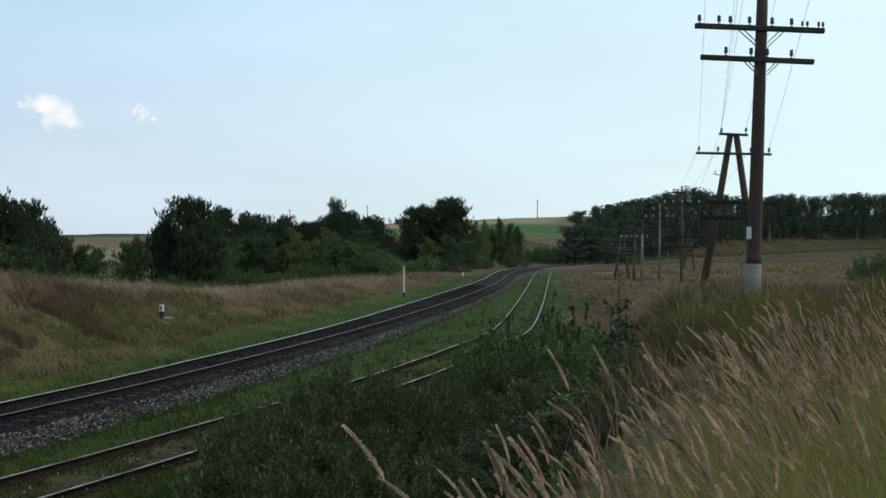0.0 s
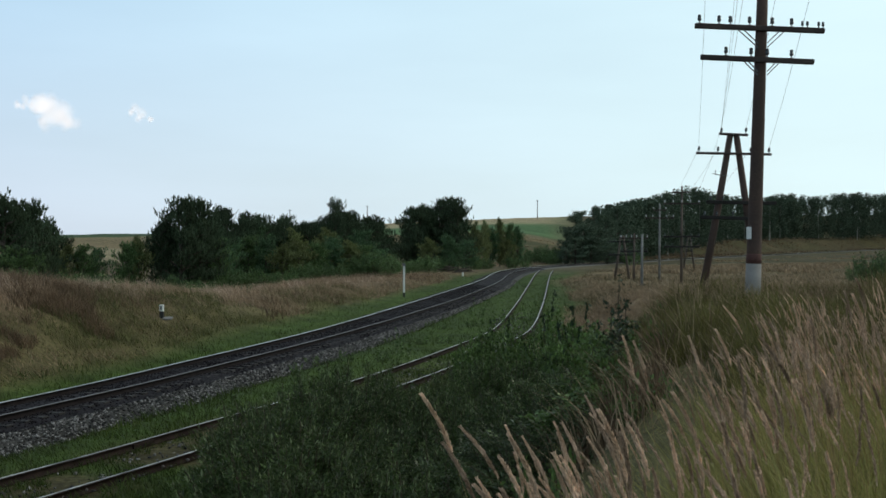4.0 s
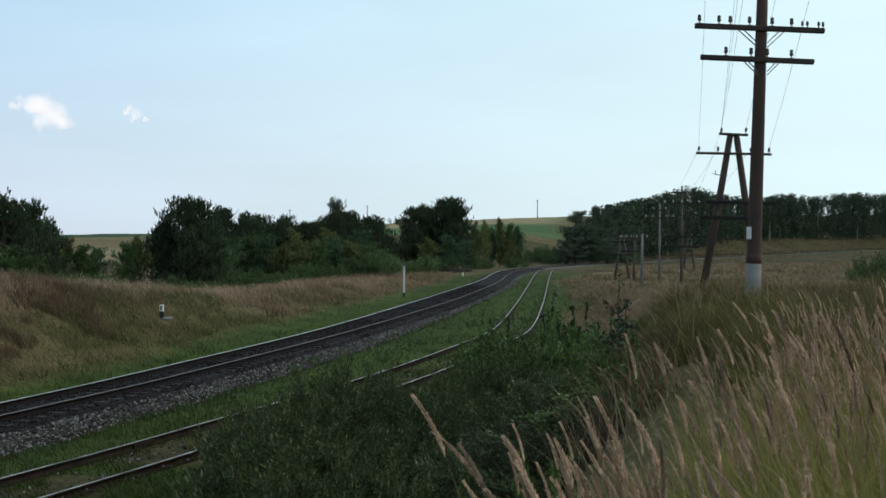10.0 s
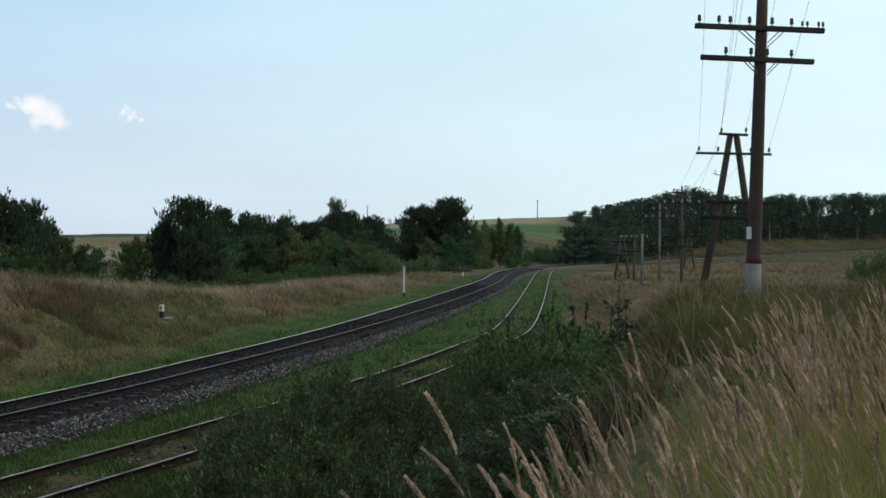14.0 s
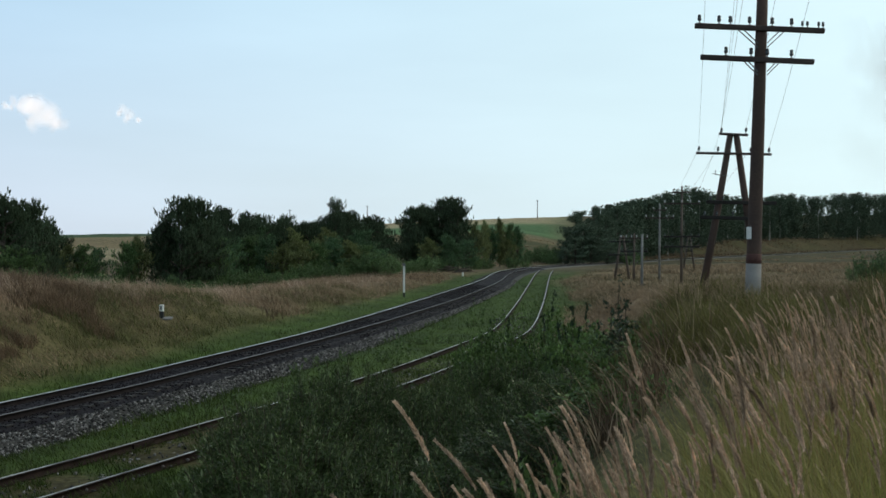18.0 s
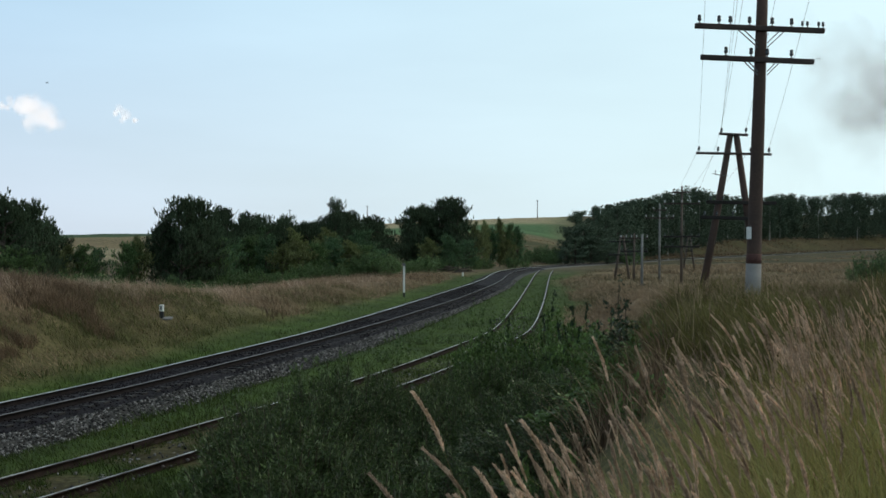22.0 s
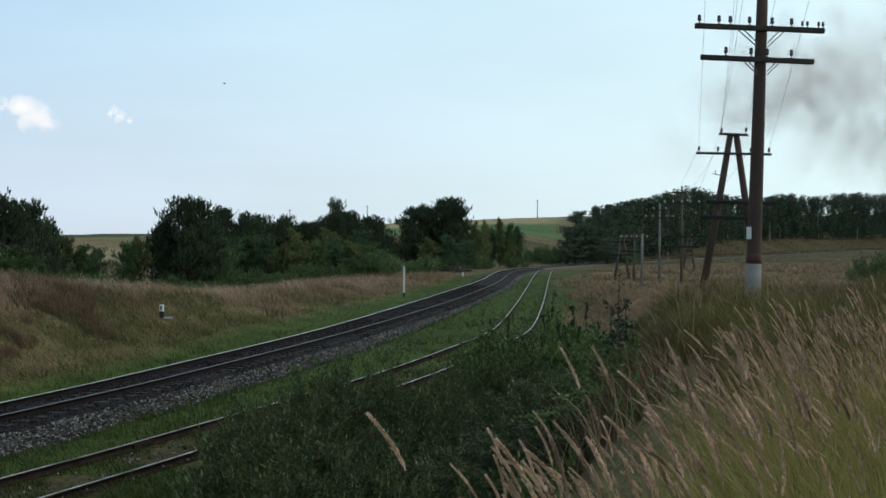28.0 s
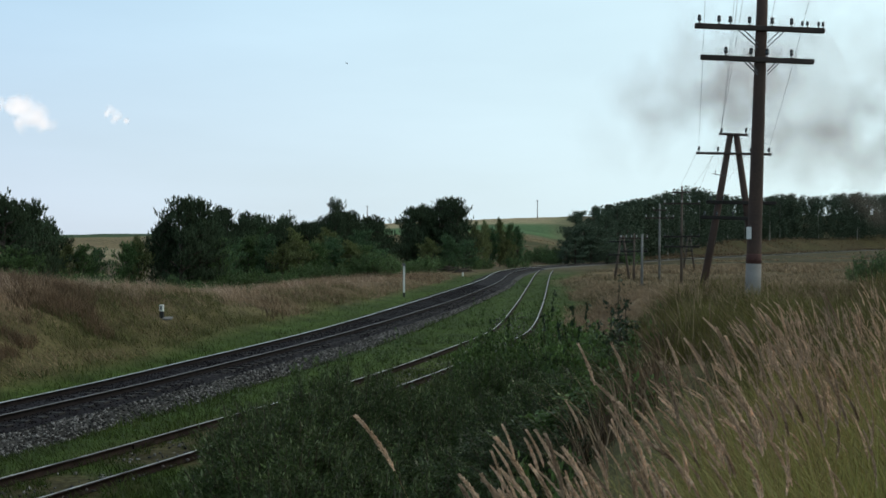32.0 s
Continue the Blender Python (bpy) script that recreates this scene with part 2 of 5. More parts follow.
# ---- plan: both tracks ----
MAIN_FAR = spline([(-40, -50, 0.15), (-22.6, -10, 0.15), (-15.4, 10, 0.15), (-10.3, 24.9, 0.15), (-8.25, 32.2, 0.15), (-5.26, 44.4, 0.15),
                   (-2.61, 58.8, 0.15), (0.66, 78.3, 0.15), (3.34, 95.8, 0.15), (6.81, 124.00, 0.10), (14.47, 165.00, -0.49), (22.82, 200.00, -1.12),
                   (32.60, 232.00, -1.64), (42.36, 262.00, -2.02), (81.91, 340.00, -2.38), (136.69, 420.00, -2.32), (213.19, 520.00, -1.77), (326.64, 640.00, -1.41)], 1.2)
SIDE_FAR = spline([(-26, -20, 0), (-13.2, 5, 0), (-7.34, 17.7, 0), (-5.08, 23.2, 0), (-2.99, 28.5, 0), (-1.46, 32.9, 0), (0.33, 39, 0), (1.79, 44.5, 0), (2.5, 48.6, 0),
                   (3.44, 56, 0), (5.04, 70, 0), (7.7, 94.6, 0), (9.9, 114.7, 0), (11.6, 128, 0.05)], 1.2)
GAUGE = 1.59
cant = np.interp(MAIN_FAR[:, 1], [25, 32, 46, 58, 70, 95, 125, 400], [0.08, 0.05, 0.02, -0.09, -0.19, -0.17, -0.08, -0.08])
MAIN_NEAR = MAIN_FAR + GAUGE * sideways(MAIN_FAR) + np.c_[np.zeros((len(cant), 2)), cant]
SIDE_NEAR = SIDE_FAR + GAUGE * sideways(SIDE_FAR)
MAIN = 0.5 * (MAIN_FAR + MAIN_NEAR)
SIDE = 0.5 * (SIDE_FAR + SIDE_NEAR)


def offset_from(line, x, y):
    """Signed distance to the right of a line in plan, and the height of the line there."""
    pts = np.c_[np.ravel(x), np.ravel(y)]
    best, sign, high = np.full(len(pts), 1e9), np.ones(len(pts)), np.zeros(len(pts))
    right = sideways(line)
    for i in range(0, len(line), 2):
        d = pts - line[i, :2]
        r = np.hypot(d[:, 0], d[:, 1])
        near = r < best
        best[near] = r[near]
        sign[near] = (d[near] @ right[i, :2])
        high[near] = line[i, 2]
    return np.where(np.abs(sign) < best * 0.7, np.sign(sign) * best, sign).reshape(np.shape(x)), high.reshape(np.shape(x))


def bank_edge(y):
    """Plan line of the shoulder of the near bank, on which the camera and the line of poles stand."""
    return np.interp(y, [-60, 0, 22, 40, 70, 100, 200], [-15.0, -0.6, 4.7, 8.0, 11.0, 13.4, 37.0])


def meadow_edge(y):
    """Where the green verge of the siding gives way to the dry meadow."""
    return bank_edge(y) + 1.7 * smooth01(40, 70, y) * (1 - smooth01(110, 150, y))


def lumps(x, y, size, amount):
    return amount * (np.sin(x / size + 1.3 * np.sin(y / size * 0.7)) * np.cos(y / size * 1.1 + 0.9 * np.sin(x / size * 0.6 + 2)))


def speckle(x, y, size, seed):
    """Smooth random patches between -1 and 1, without a period that could be seen."""
    tab = np.random.default_rng(seed + 977).uniform(-1, 1, 4096)
    gx, gy = np.asarray(x, float) / size, np.asarray(y, float) / size
    ix, iy = np.floor(gx).astype(np.int64), np.floor(gy).astype(np.int64)
    fx, fy = gx - ix, gy - iy
    fx, fy = fx * fx * (3 - 2 * fx), fy * fy * (3 - 2 * fy)

    def node(a, b):
        return tab[((a * 73856093) ^ (b * 19349663)) & 4095]
    low = node(ix, iy) * (1 - fx) + node(ix + 1, iy) * fx
    return low * (1 - fy) + (node(ix, iy + 1) * (1 - fx) + node(ix + 1, iy + 1) * fx) * fy


def height(x, y):
    x, y = np.asarray(x, float), np.asarray(y, float)
    dm, zm = offset_from(MAIN, x, y)
    r = np.hypot(x, y)
    base = np.interp(y, [0, 125, 260, 420, 560], [-0.16, -0.16, -2.2, -2.6, -1.6])
    # near bank
    e = x - bank_edge(y)
    tall = np.interp(y, [-40, 0, 10, 16, 21, 30, 45, 70, 110, 200], [2.4, 2.4, 2.45, 2.75, 2.8, 2.3, 1.4, 0.55, 0.05, 0.0])
    z = base + tall * smooth01(-2.7, 0.6, e)
    z = z + 0.13 * np.clip(e, 0, 3) * (1 - smooth01(7, 15, y)) * smooth01(-30, 0, y)
    # cutting bank beyond the main line
    crest = np.interp(y, [-40, 30, 36, 43, 49, 53, 62, 75, 100, 130], [2.6, 2.6, 2.45, 2.0, 1.45, 1.15, 1.0, 0.75, 0.5, 0.0])
    left = -dm
    z = z + crest * smooth01(2.9, 8.5, left) * (1 - 0.9 * smooth01(10, 19, left))
    hollow = np.interp(x / np.maximum(y, 1), [-0.45, -0.36, -0.25, -0.2, -0.11], [0.0, 0.35, 0.9, 0.75, 0.0])
    z = z - hollow * smooth01(9.5, 17, left) * (1 - smooth01(130, 200, y)) * smooth01(10, 30, y)
    # land beyond: long slope up to the fields on the skyline
    bearing = x / np.maximum(y, 1)
    sky = np.interp(bearing, [-0.6, -0.36, -0.27, -0.05, 0.035, 0.12, 0.3], [5.5, 5.9, 6.6, 14.6, 17.6, 19.8, 20.5])
    far = np.clip((y - 240) / (800 - 240), 0, 1)
    hill = np.where(far < 1, (sky + 1.5) * far ** 1.15, sky + 1.5 - (y - 800) * 0.02)
    z = z + np.where(y > 0, hill, 0) * (1 - smooth01(0.05, 0.16, bearing) * (1 - smooth01(480, 700, y)))
    rise = smooth01(360, 500, y) * smooth01(0.1, 0.24, bearing) * (1 - smooth01(480, 700, y))
    z = z + 5.2 * rise
    # humps of meadow behind the far curve
    hump = smooth01(15, 50, left) * smooth01(225, 290, y) * smooth01(0.13, 0.19, bearing) * (1 - smooth01(640, 800, y))
    z = z * (1 - hump) + (EYE - (7.5 + lumps(x, y, 26.0, 3.0) + lumps(x, y, 11.0, 1.2)) / 1892.7 * y) * hump
    wild = smooth01(2.2, 6, np.abs(dm)) * smooth01(1.5, 4, np.abs(offset_from(SIDE, x, y)[0]))
    z = z + wild * (0.07 * speckle(x, y, 1.7, 1) + 0.16 * speckle(x, y, 6.0, 2) + smooth01(120, 300, y) * lumps(x, y, 19.0, 0.35))
    open_up = np.interp(y, [110, 170], [0, 14])
    bed = 1 - smooth01(1.7 + open_up, 2.9 + 2.2 * open_up, np.abs(dm))
    z = z * (1 - bed) + np.minimum(z, zm - np.interp(y, [110, 150], [0.62, 0.36])) * bed
    return z


def ground_z(x, y):
    return float(height(np.array([x]), np.array([y]))[0])


# ---- ground: one sheet to the horizon, finer where the view goes ----
def build_ground():
    ang = np.radians(np.concatenate([np.arange(-180, -30, 3.0), np.arange(-30, 30, 0.25), np.arange(30, 180, 3.0)]))
    rad = np.concatenate([[0.0, 1e-4, 0.2, 0.4], 0.6 * 1.03 ** np.arange(0, 292)])
    rr, aa = np.meshgrid(rad[1:], ang, indexing="ij")
    x, y = rr * np.sin(aa) + 0.04, rr * np.cos(aa) - 0.03
    z = height(x.ravel(), y.ravel())
    n = len(ang)
    verts = np.vstack([[0.04, -0.03, ground_z(0.04, -0.03)], np.c_[x.ravel(), y.ravel(), z]])
    i = np.arange(len(rad) - 2)[:, None] * n + np.arange(n)[None, :]
    j = np.arange(len(rad) - 2)[:, None] * n + (np.arange(n)[None, :] + 1) % n
    quads = np.stack([i, j, j + n, i + n], -1).reshape(-1, 4)[:, ::-1] + 1
    ob = arrays("ground", verts, quads, ground_material())
    ob.data.shade_smooth()
    # cover types: soil colours under the grass and the fields
    vx, vy = verts[:, 0], verts[:, 1]
    dm = offset_from(MAIN, vx, vy)[0]
    green, straw, brown = np.array([0.040, 0.065, 0.013]), np.array([0.15, 0.105, 0.064]), np.array([0.085, 0.060, 0.034])
    olive, crop, stubble = np.array([0.075, 0.072, 0.026]), np.array([0.045, 0.085, 0.032]), np.array([0.26, 0.215, 0.125])
    e = vx - meadow_edge(vy)
    w = smooth01(2.7, 4.3, -dm - 0.9 * smooth01(34, 46, vy))[:, None]
    hay = smooth01(5.6, 7.5, -dm + lumps(vx, vy, 2.3, 0.8))[:, None]
    col = green * (1 - w) + ((olive * 0.7 + straw * 0.35) * (1 - hay) + straw * 0.9 * hay) * w
    e = e + lumps(vx, vy, 1.6, 0.7) + 0.9 * smooth01(22, 36, vy)
    w = (smooth01(-3.4, -1.6, e) * smooth01(-12, 10, vy))[:, None]
    far_w = smooth01(22, 36, vy)[:, None]
    col = col * (1 - w) + ((olive * 0.7 + straw * 0.2) * (1 - far_w) + (brown * 0.7 + straw * 0.65) * far_w) * w
    w = ((1 - smooth01(1.0, 1.7, np.abs(offset_from(SIDE, vx, vy)[0]))) * (1 - smooth01(26, 40, vy)))[:, None]
    col = col * (1 - w * 0.75) + brown * 0.8 * w * 0.75
    w = smooth01(60, 120, vy)[:, None] * (e > -4)[:, None]
    col = col * (1 - w * 0.6) + (olive * 0.35 + straw * 0.75) * w * 0.6
    w = smooth01(110, 170, vy)[:, None]
    col = col * (1 - w) + (straw * 0.34 + olive * 0.36) * w
    bearing = vx / np.maximum(vy, 1)
    for lo, hi, c in ((255, 430, olive * 0.75), (430, 512, olive * 0.7 + straw * 0.55), (512, 642, crop * 1.35), (642, 4000, stubble)):
        w = (smooth01(lo - 6, lo + 6, vy) * (1 - smooth01(0.09, 0.13, bearing)))[:, None]
        col = col * (1 - w) + c * w
    # pale and olive streaks on the meadow behind the far curve
    w = (smooth01(0.12, 0.16, bearing) * smooth01(150, 230, vy))[:, None]
    pale = smooth01(-0.1, 0.5, lumps(vx, vy, 13.0, 0.6) + lumps(vx * 0.6, vy, 5.0, 0.5))[:, None]
    col = col * (1 - w) + ((olive * 0.5 + straw * 0.12) * (1 - pale) + (straw * 0.30 + olive * 0.3) * pale) * w
    w = ((1 - smooth01(-0.12, -0.10, bearing)) * smooth01(250, 260, vy))[:, None]
    left = np.where((vy < 420)[:, None], stubble * 0.8, np.where((vy < 660)[:, None], brown * 1.5 + olive * 0.4, crop * 0.8))
    col = col * (1 - w) + left * w
    attr = ob.data.color_attributes.new("cover", "FLOAT_COLOR", "POINT")
    attr.data.foreach_set("color", np.c_[col, np.ones(len(col))].astype(np.float32).ravel())
    return tagged(ob, "meadow ground with dry grass banks and distant fields", "ground", kind="structure")


def ground_material():
    m = bpy.data.materials.new("meadow_soil")
    m.use_nodes = True
    nt = m.node_tree
    n, l = nt.nodes.new, nt.links.new
    b = nt.nodes["Principled BSDF"]
    b.inputs["Roughness"].default_value = 0.95
    b.inputs["Specular IOR Level"].default_value = 0.1
    cover, co = n("ShaderNodeVertexColor"), n("ShaderNodeTexCoord")
    cover.layer_name = "cover"
    tone = None
    source = cover.outputs[0]
    for scale, amount in ((0.05, 0.25), (0.6, 0.35), (9.0, 0.45)):
        t, r, s = n("ShaderNodeTexNoise"), n("ShaderNodeMapRange"), n("ShaderNodeVectorMath")
        t.inputs["Scale"].default_value, t.inputs["Detail"].default_value = scale, 5
        r.inputs[1].default_value, r.inputs[2].default_value = 0.3, 0.7
        r.inputs[3].default_value, r.inputs[4].default_value = 1 - amount, 1 + amount
        s.operation = "SCALE"
        l(co.outputs["Object"], t.inputs["Vector"])
        l(t.outputs[0], r.inputs[0])
        l(source, s.inputs[0])
        l(r.outputs[0], s.inputs["Scale"])
        source, tone = s.outputs[0], t
    l(source, b.inputs["Base Color"])
    bump = n("ShaderNodeBump")
    bump.inputs["Strength"].default_value, bump.inputs["Distance"].default_value = 0.6, 0.05
    l(tone.outputs[0], bump.inputs["Height"])
    l(bump.outputs[0], b.inputs["Normal"])
    return m


ground = build_ground()


# ---- railway ----
RAIL = [(u, v * 0.8) for u, v in ((-0.065, -0.18), (0.065, -0.18), (0.065, -0.168), (0.010, -0.145), (0.010, -0.045), (0.036, -0.035), (0.036, -0.006), (0.028, 0.0),
        (-0.028, 0.0), (-0.036, -0.006), (-0.036, -0.035), (-0.010, -0.045), (-0.010, -0.145), (-0.065, -0.168))]


def rail(name, line, parent, head, web, label):
    """A flat-bottomed rail lofted along a line on its running surface."""
    right = sideways(line)
    rows = [line + right * u + np.array([0, 0, v]) for u, v in RAIL]
    k, n = len(RAIL), len(line)
    verts = np.stack(rows, 1).reshape(-1, 3)
    i = np.arange(n - 1)[:, None] * k + np.arange(k)[None, :]
    j = np.arange(n - 1)[:, None] * k + (np.arange(k)[None, :] + 1) % k
    quads = np.stack([i, i + k, j + k, j], -1).reshape(-1, 4)
    ob = arrays(name, verts, quads, web, parent, label)
    ob.data.materials.append(M[head])
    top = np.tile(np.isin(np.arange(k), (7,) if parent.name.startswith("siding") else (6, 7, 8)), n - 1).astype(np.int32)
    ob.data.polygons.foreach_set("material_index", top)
    return ob


def ribbon(name, line, profile, mat, label, category):
    """A bed lofted along a line: profile of (offset right, height)."""
    right = sideways(line)
    rng = np.random.default_rng(4)
    tip = np.interp(line[:, 1], MAIN_FAR[:, 1], cant) / GAUGE
    rows = [line + right * (u + rng.normal(0, 0.03, (len(line), 1))) + np.c_[np.zeros((len(line), 2)), v + tip * np.clip(u, -2.3, 2.3) + rng.normal(0, 0.012, len(line))] for u, v in profile]
    k, n = len(profile), len(line)
    verts = np.stack(rows, 1).reshape(-1, 3)
    i = np.arange(n - 1)[:, None] * k + np.arange(k - 1)[None, :]
    quads = np.stack([i, i + 1, i + 1 + k, i + k], -1).reshape(-1, 4)
    ob = arrays(name, verts, quads, mat)
    return tagged(ob, label, category, kind="structure")


main_track = root("railway_track", (0, 0, 0), "main railway track with polished rails on dark oily sleepers", "railway track", kind="structure")
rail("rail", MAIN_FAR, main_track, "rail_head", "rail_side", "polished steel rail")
# the near rail's head is darker and rougher than the far one's
rail("rail", MAIN_NEAR, main_track, "rail_dull", "rail_side", "dull dark grey steel rail")
siding = root("siding_track", (0, 0, 0), "overgrown siding track with dull rusty rails", "railway track", kind="structure")
rail("rail", SIDE_FAR, siding, "rail_old", "rail_rust", "dull rusty rail")
rail("rail", SIDE_NEAR, siding, "rail_old", "rail_rust", "dull rusty rail")
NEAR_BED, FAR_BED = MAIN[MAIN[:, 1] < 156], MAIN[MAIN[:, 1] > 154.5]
ribbon("ballast_bed", NEAR_BED, [(-2.7, -0.8), (-1.9, -0.42), (-1.35, -0.17), (-0.9, -0.140), (0.9, -0.140), (1.3, -0.165), (1.6, -0.27)], "ballast_dark", "dark oil-stained ballast bed under the main track", "ballast")
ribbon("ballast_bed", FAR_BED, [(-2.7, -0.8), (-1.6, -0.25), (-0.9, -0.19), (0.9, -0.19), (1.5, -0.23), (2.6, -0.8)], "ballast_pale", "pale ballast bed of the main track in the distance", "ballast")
ribbon("ballast_shoulder", NEAR_BED, [(1.55, -0.265), (1.9, -0.38), (2.2, -0.54), (2.4, -0.95)], "ballast", "pale crushed stone shoulder of the track bed", "ballast")


def stones(name, line, lo, hi, count, mat, drop, y_max, label, lift=0.03, size=1.0):
    """Loose crushed stones strewn along a strip beside a line."""
    rng = np.random.default_rng(len(name))
    pick = line[(line[:, 1] > 12) & (line[:, 1] < y_max)]
    right = sideways(pick)
    f = rng.random(count) ** 1.25 * (len(pick) - 1)
    i = f.astype(int)
    u = lo + (hi - lo) * rng.random(count)
    c = pick[i] + (pick[np.minimum(i + 1, len(pick) - 1)] - pick[i]) * (f - i)[:, None] + right[i] * u[:, None]
    c[:, 2] += np.interp(u, *drop) + lift + np.interp(c[:, 1], MAIN_FAR[:, 1], cant) / GAUGE * np.clip(u, -2.3, 2.3)
    s = rng.uniform(0.022, 0.055, count) * size
    octa = np.array([(1, 0, 0), (-1, 0, 0), (0, 1, 0), (0, -1, 0), (0, 0, 1), (0, 0, -1)], float)
    v = octa[None] * rng.uniform(0.6, 1.25, (count, 6, 1)) + rng.normal(0, 0.22, (count, 6, 3))
    verts = (c[:, None] + v * s[:, None, None] * np.array([1, 1, 0.75])).reshape(-1, 3)
    tri = np.array([(0, 2, 4), (2, 1, 4), (1, 3, 4), (3, 0, 4), (2, 0, 5), (1, 2, 5), (3, 1, 5), (0, 3, 5)])
    faces = (np.arange(count)[:, None, None] * 6 + tri[None]).reshape(-1, 3)
    return tagged(arrays(name, verts, faces, mat), label, "gravel", kind="stuff")


stones("shoulder_gravel", MAIN, 1.60, 2.38, 22000, "stone", ([1.3, 1.6, 1.9, 2.4, 2.8], [-0.165, -0.27, -0.38, -0.60, -0.9]), 110, "pale grey crushed stone on the ballast shoulder", 0.025, 0.8)
stones("bed_gravel", MAIN, -1.8, 1.75, 26000, "stone_dark", ([-2.7, -1.9, -1.35, -0.9, 0.9, 1.3, 1.6, 1.9], [-0.8, -0.42, -0.17, -0.135, -0.135, -0.155, -0.27, -0.38]), 90, "dark oily crushed stone between the rails", 0.0, 0.7)


stones("siding_gravel", SIDE, -1.25, 1.25, 1300, "stone", ([-2, 2], [-0.165, -0.165]), 60, "scattered grey stones between the siding rails")


def fishplates():
    """Joint plates on the siding's rails."""
    bm = bmesh.new()
    box(bm, (0.62, 0.055, 0.085), bevel=0.008)
    mesh = bpy.data.meshes.new("fishplate")
    bm.to_mesh(mesh)
    bm.free()
    mesh.materials.append(M["rail_rust"])
    for x, y, turn in ((-0.36, 36.55, 70), (-5.95, 21.05, 66), (4.35, 63.9, 83)):
        ob = new("fishplate", mesh)
        ob.parent = siding
        ob.matrix_basis = pose(x + 0.05, y - 0.03, -0.075, 0, 0, turn)


fishplates()


def build_sleepers():
    """Timber sleepers, one mesh shared by all of a kind."""
    for track, line, mat, drop, first, last in ((main_track, MAIN, "sleeper", -0.230, 14, 150), (siding, SIDE, "sleeper_grey", -0.262, 13, 30)):
        bm = bmesh.new()
        box(bm, (2.7, 0.24, 0.17), bevel=0.015)
        mesh = bpy.data.meshes.new("sleeper")
        bm.to_mesh(mesh)
        bm.free()
        mesh.materials.append(M[mat])
        run = np.concatenate([[0], np.cumsum(np.linalg.norm(np.diff(line[:, :2], axis=0), axis=1))])
        right = sideways(line)
        rng = random.Random(3)
        for d in np.arange(0, run[-1], 0.545):
            p = [np.interp(d, run, line[:, k]) for k in range(3)]
            if not first < p[1] < last:
                continue
            i = int(np.searchsorted(run, d))
            u = right[min(i, len(right) - 1)]
            roll = 0.0 if track is siding else math.degrees(math.asin(np.interp(p[1], MAIN_FAR[:, 1], cant) / GAUGE))
            ob = new("sleeper", mesh)
            ob.parent = track
            ob.matrix_basis = pose(p[0], p[1], p[2] + drop, 0, -roll, math.degrees(math.atan2(u[1], u[0])) + rng.uniform(-1.2, 1.2))


# ---- line of poles ----
def insulator(parent, x, z, mat="insulator", y=0.0, size=1.0, tilt=0.0):
    """A bell insulator on its iron pin; returns the height of the wire groove."""
    bm = bmesh.new()
    m = pose(x, y, z, 0, tilt, 0) @ Matrix.Scale(size, 4)
    lathe(bm, [(0.026, 0.048), (0.040, 0.052), (0.044, 0.085), (0.041, 0.118), (0.034, 0.124), (0.033, 0.134), (0.041, 0.142), (0.040, 0.168), (0.028, 0.184), (0.012, 0.190)], 10, m)
    bell = part("insulator", bm, mat, parent, smooth=True)
    bm = bmesh.new()
    lathe(bm, [(0.034, -0.01), (0.034, 0.008), (0.013, 0.016), (0.013, 0.09)], 6, m)
    part("pin", bm, "iron", bell)
    return z + 0.16 * size


def crossarm(parent, x0, x1, z, y, drop=0.0, mat="arm_wood", high=0.105, deep=0.085):
    bm = bmesh.new()
    turn = Matrix.Rotation(math.atan2(drop, x1 - x0), 3, "Y")
    box(bm, (x1 - x0, deep, high), ((x0 + x1) / 2, y, z), turn, 0.012)
    return part("crossarm", bm, mat, parent)


def brace(parent, a, b, wide=0.035):
    a, b = Vector(a), Vector(b)
    bm = bmesh.new()
    d = b - a
    turn = d.to_track_quat("X", "Y").to_matrix()
    box(bm, (d.length, wide, wide), (a + b) / 2, turn)
    return part("brace", bm, "iron", parent)


def shaft(parent, name, points, radii, mat, sides=16, label=""):
    bm = bmesh.new()
    tube(bm, points, radii, sides)
    return part(name, bm, mat, parent, label, smooth=True)


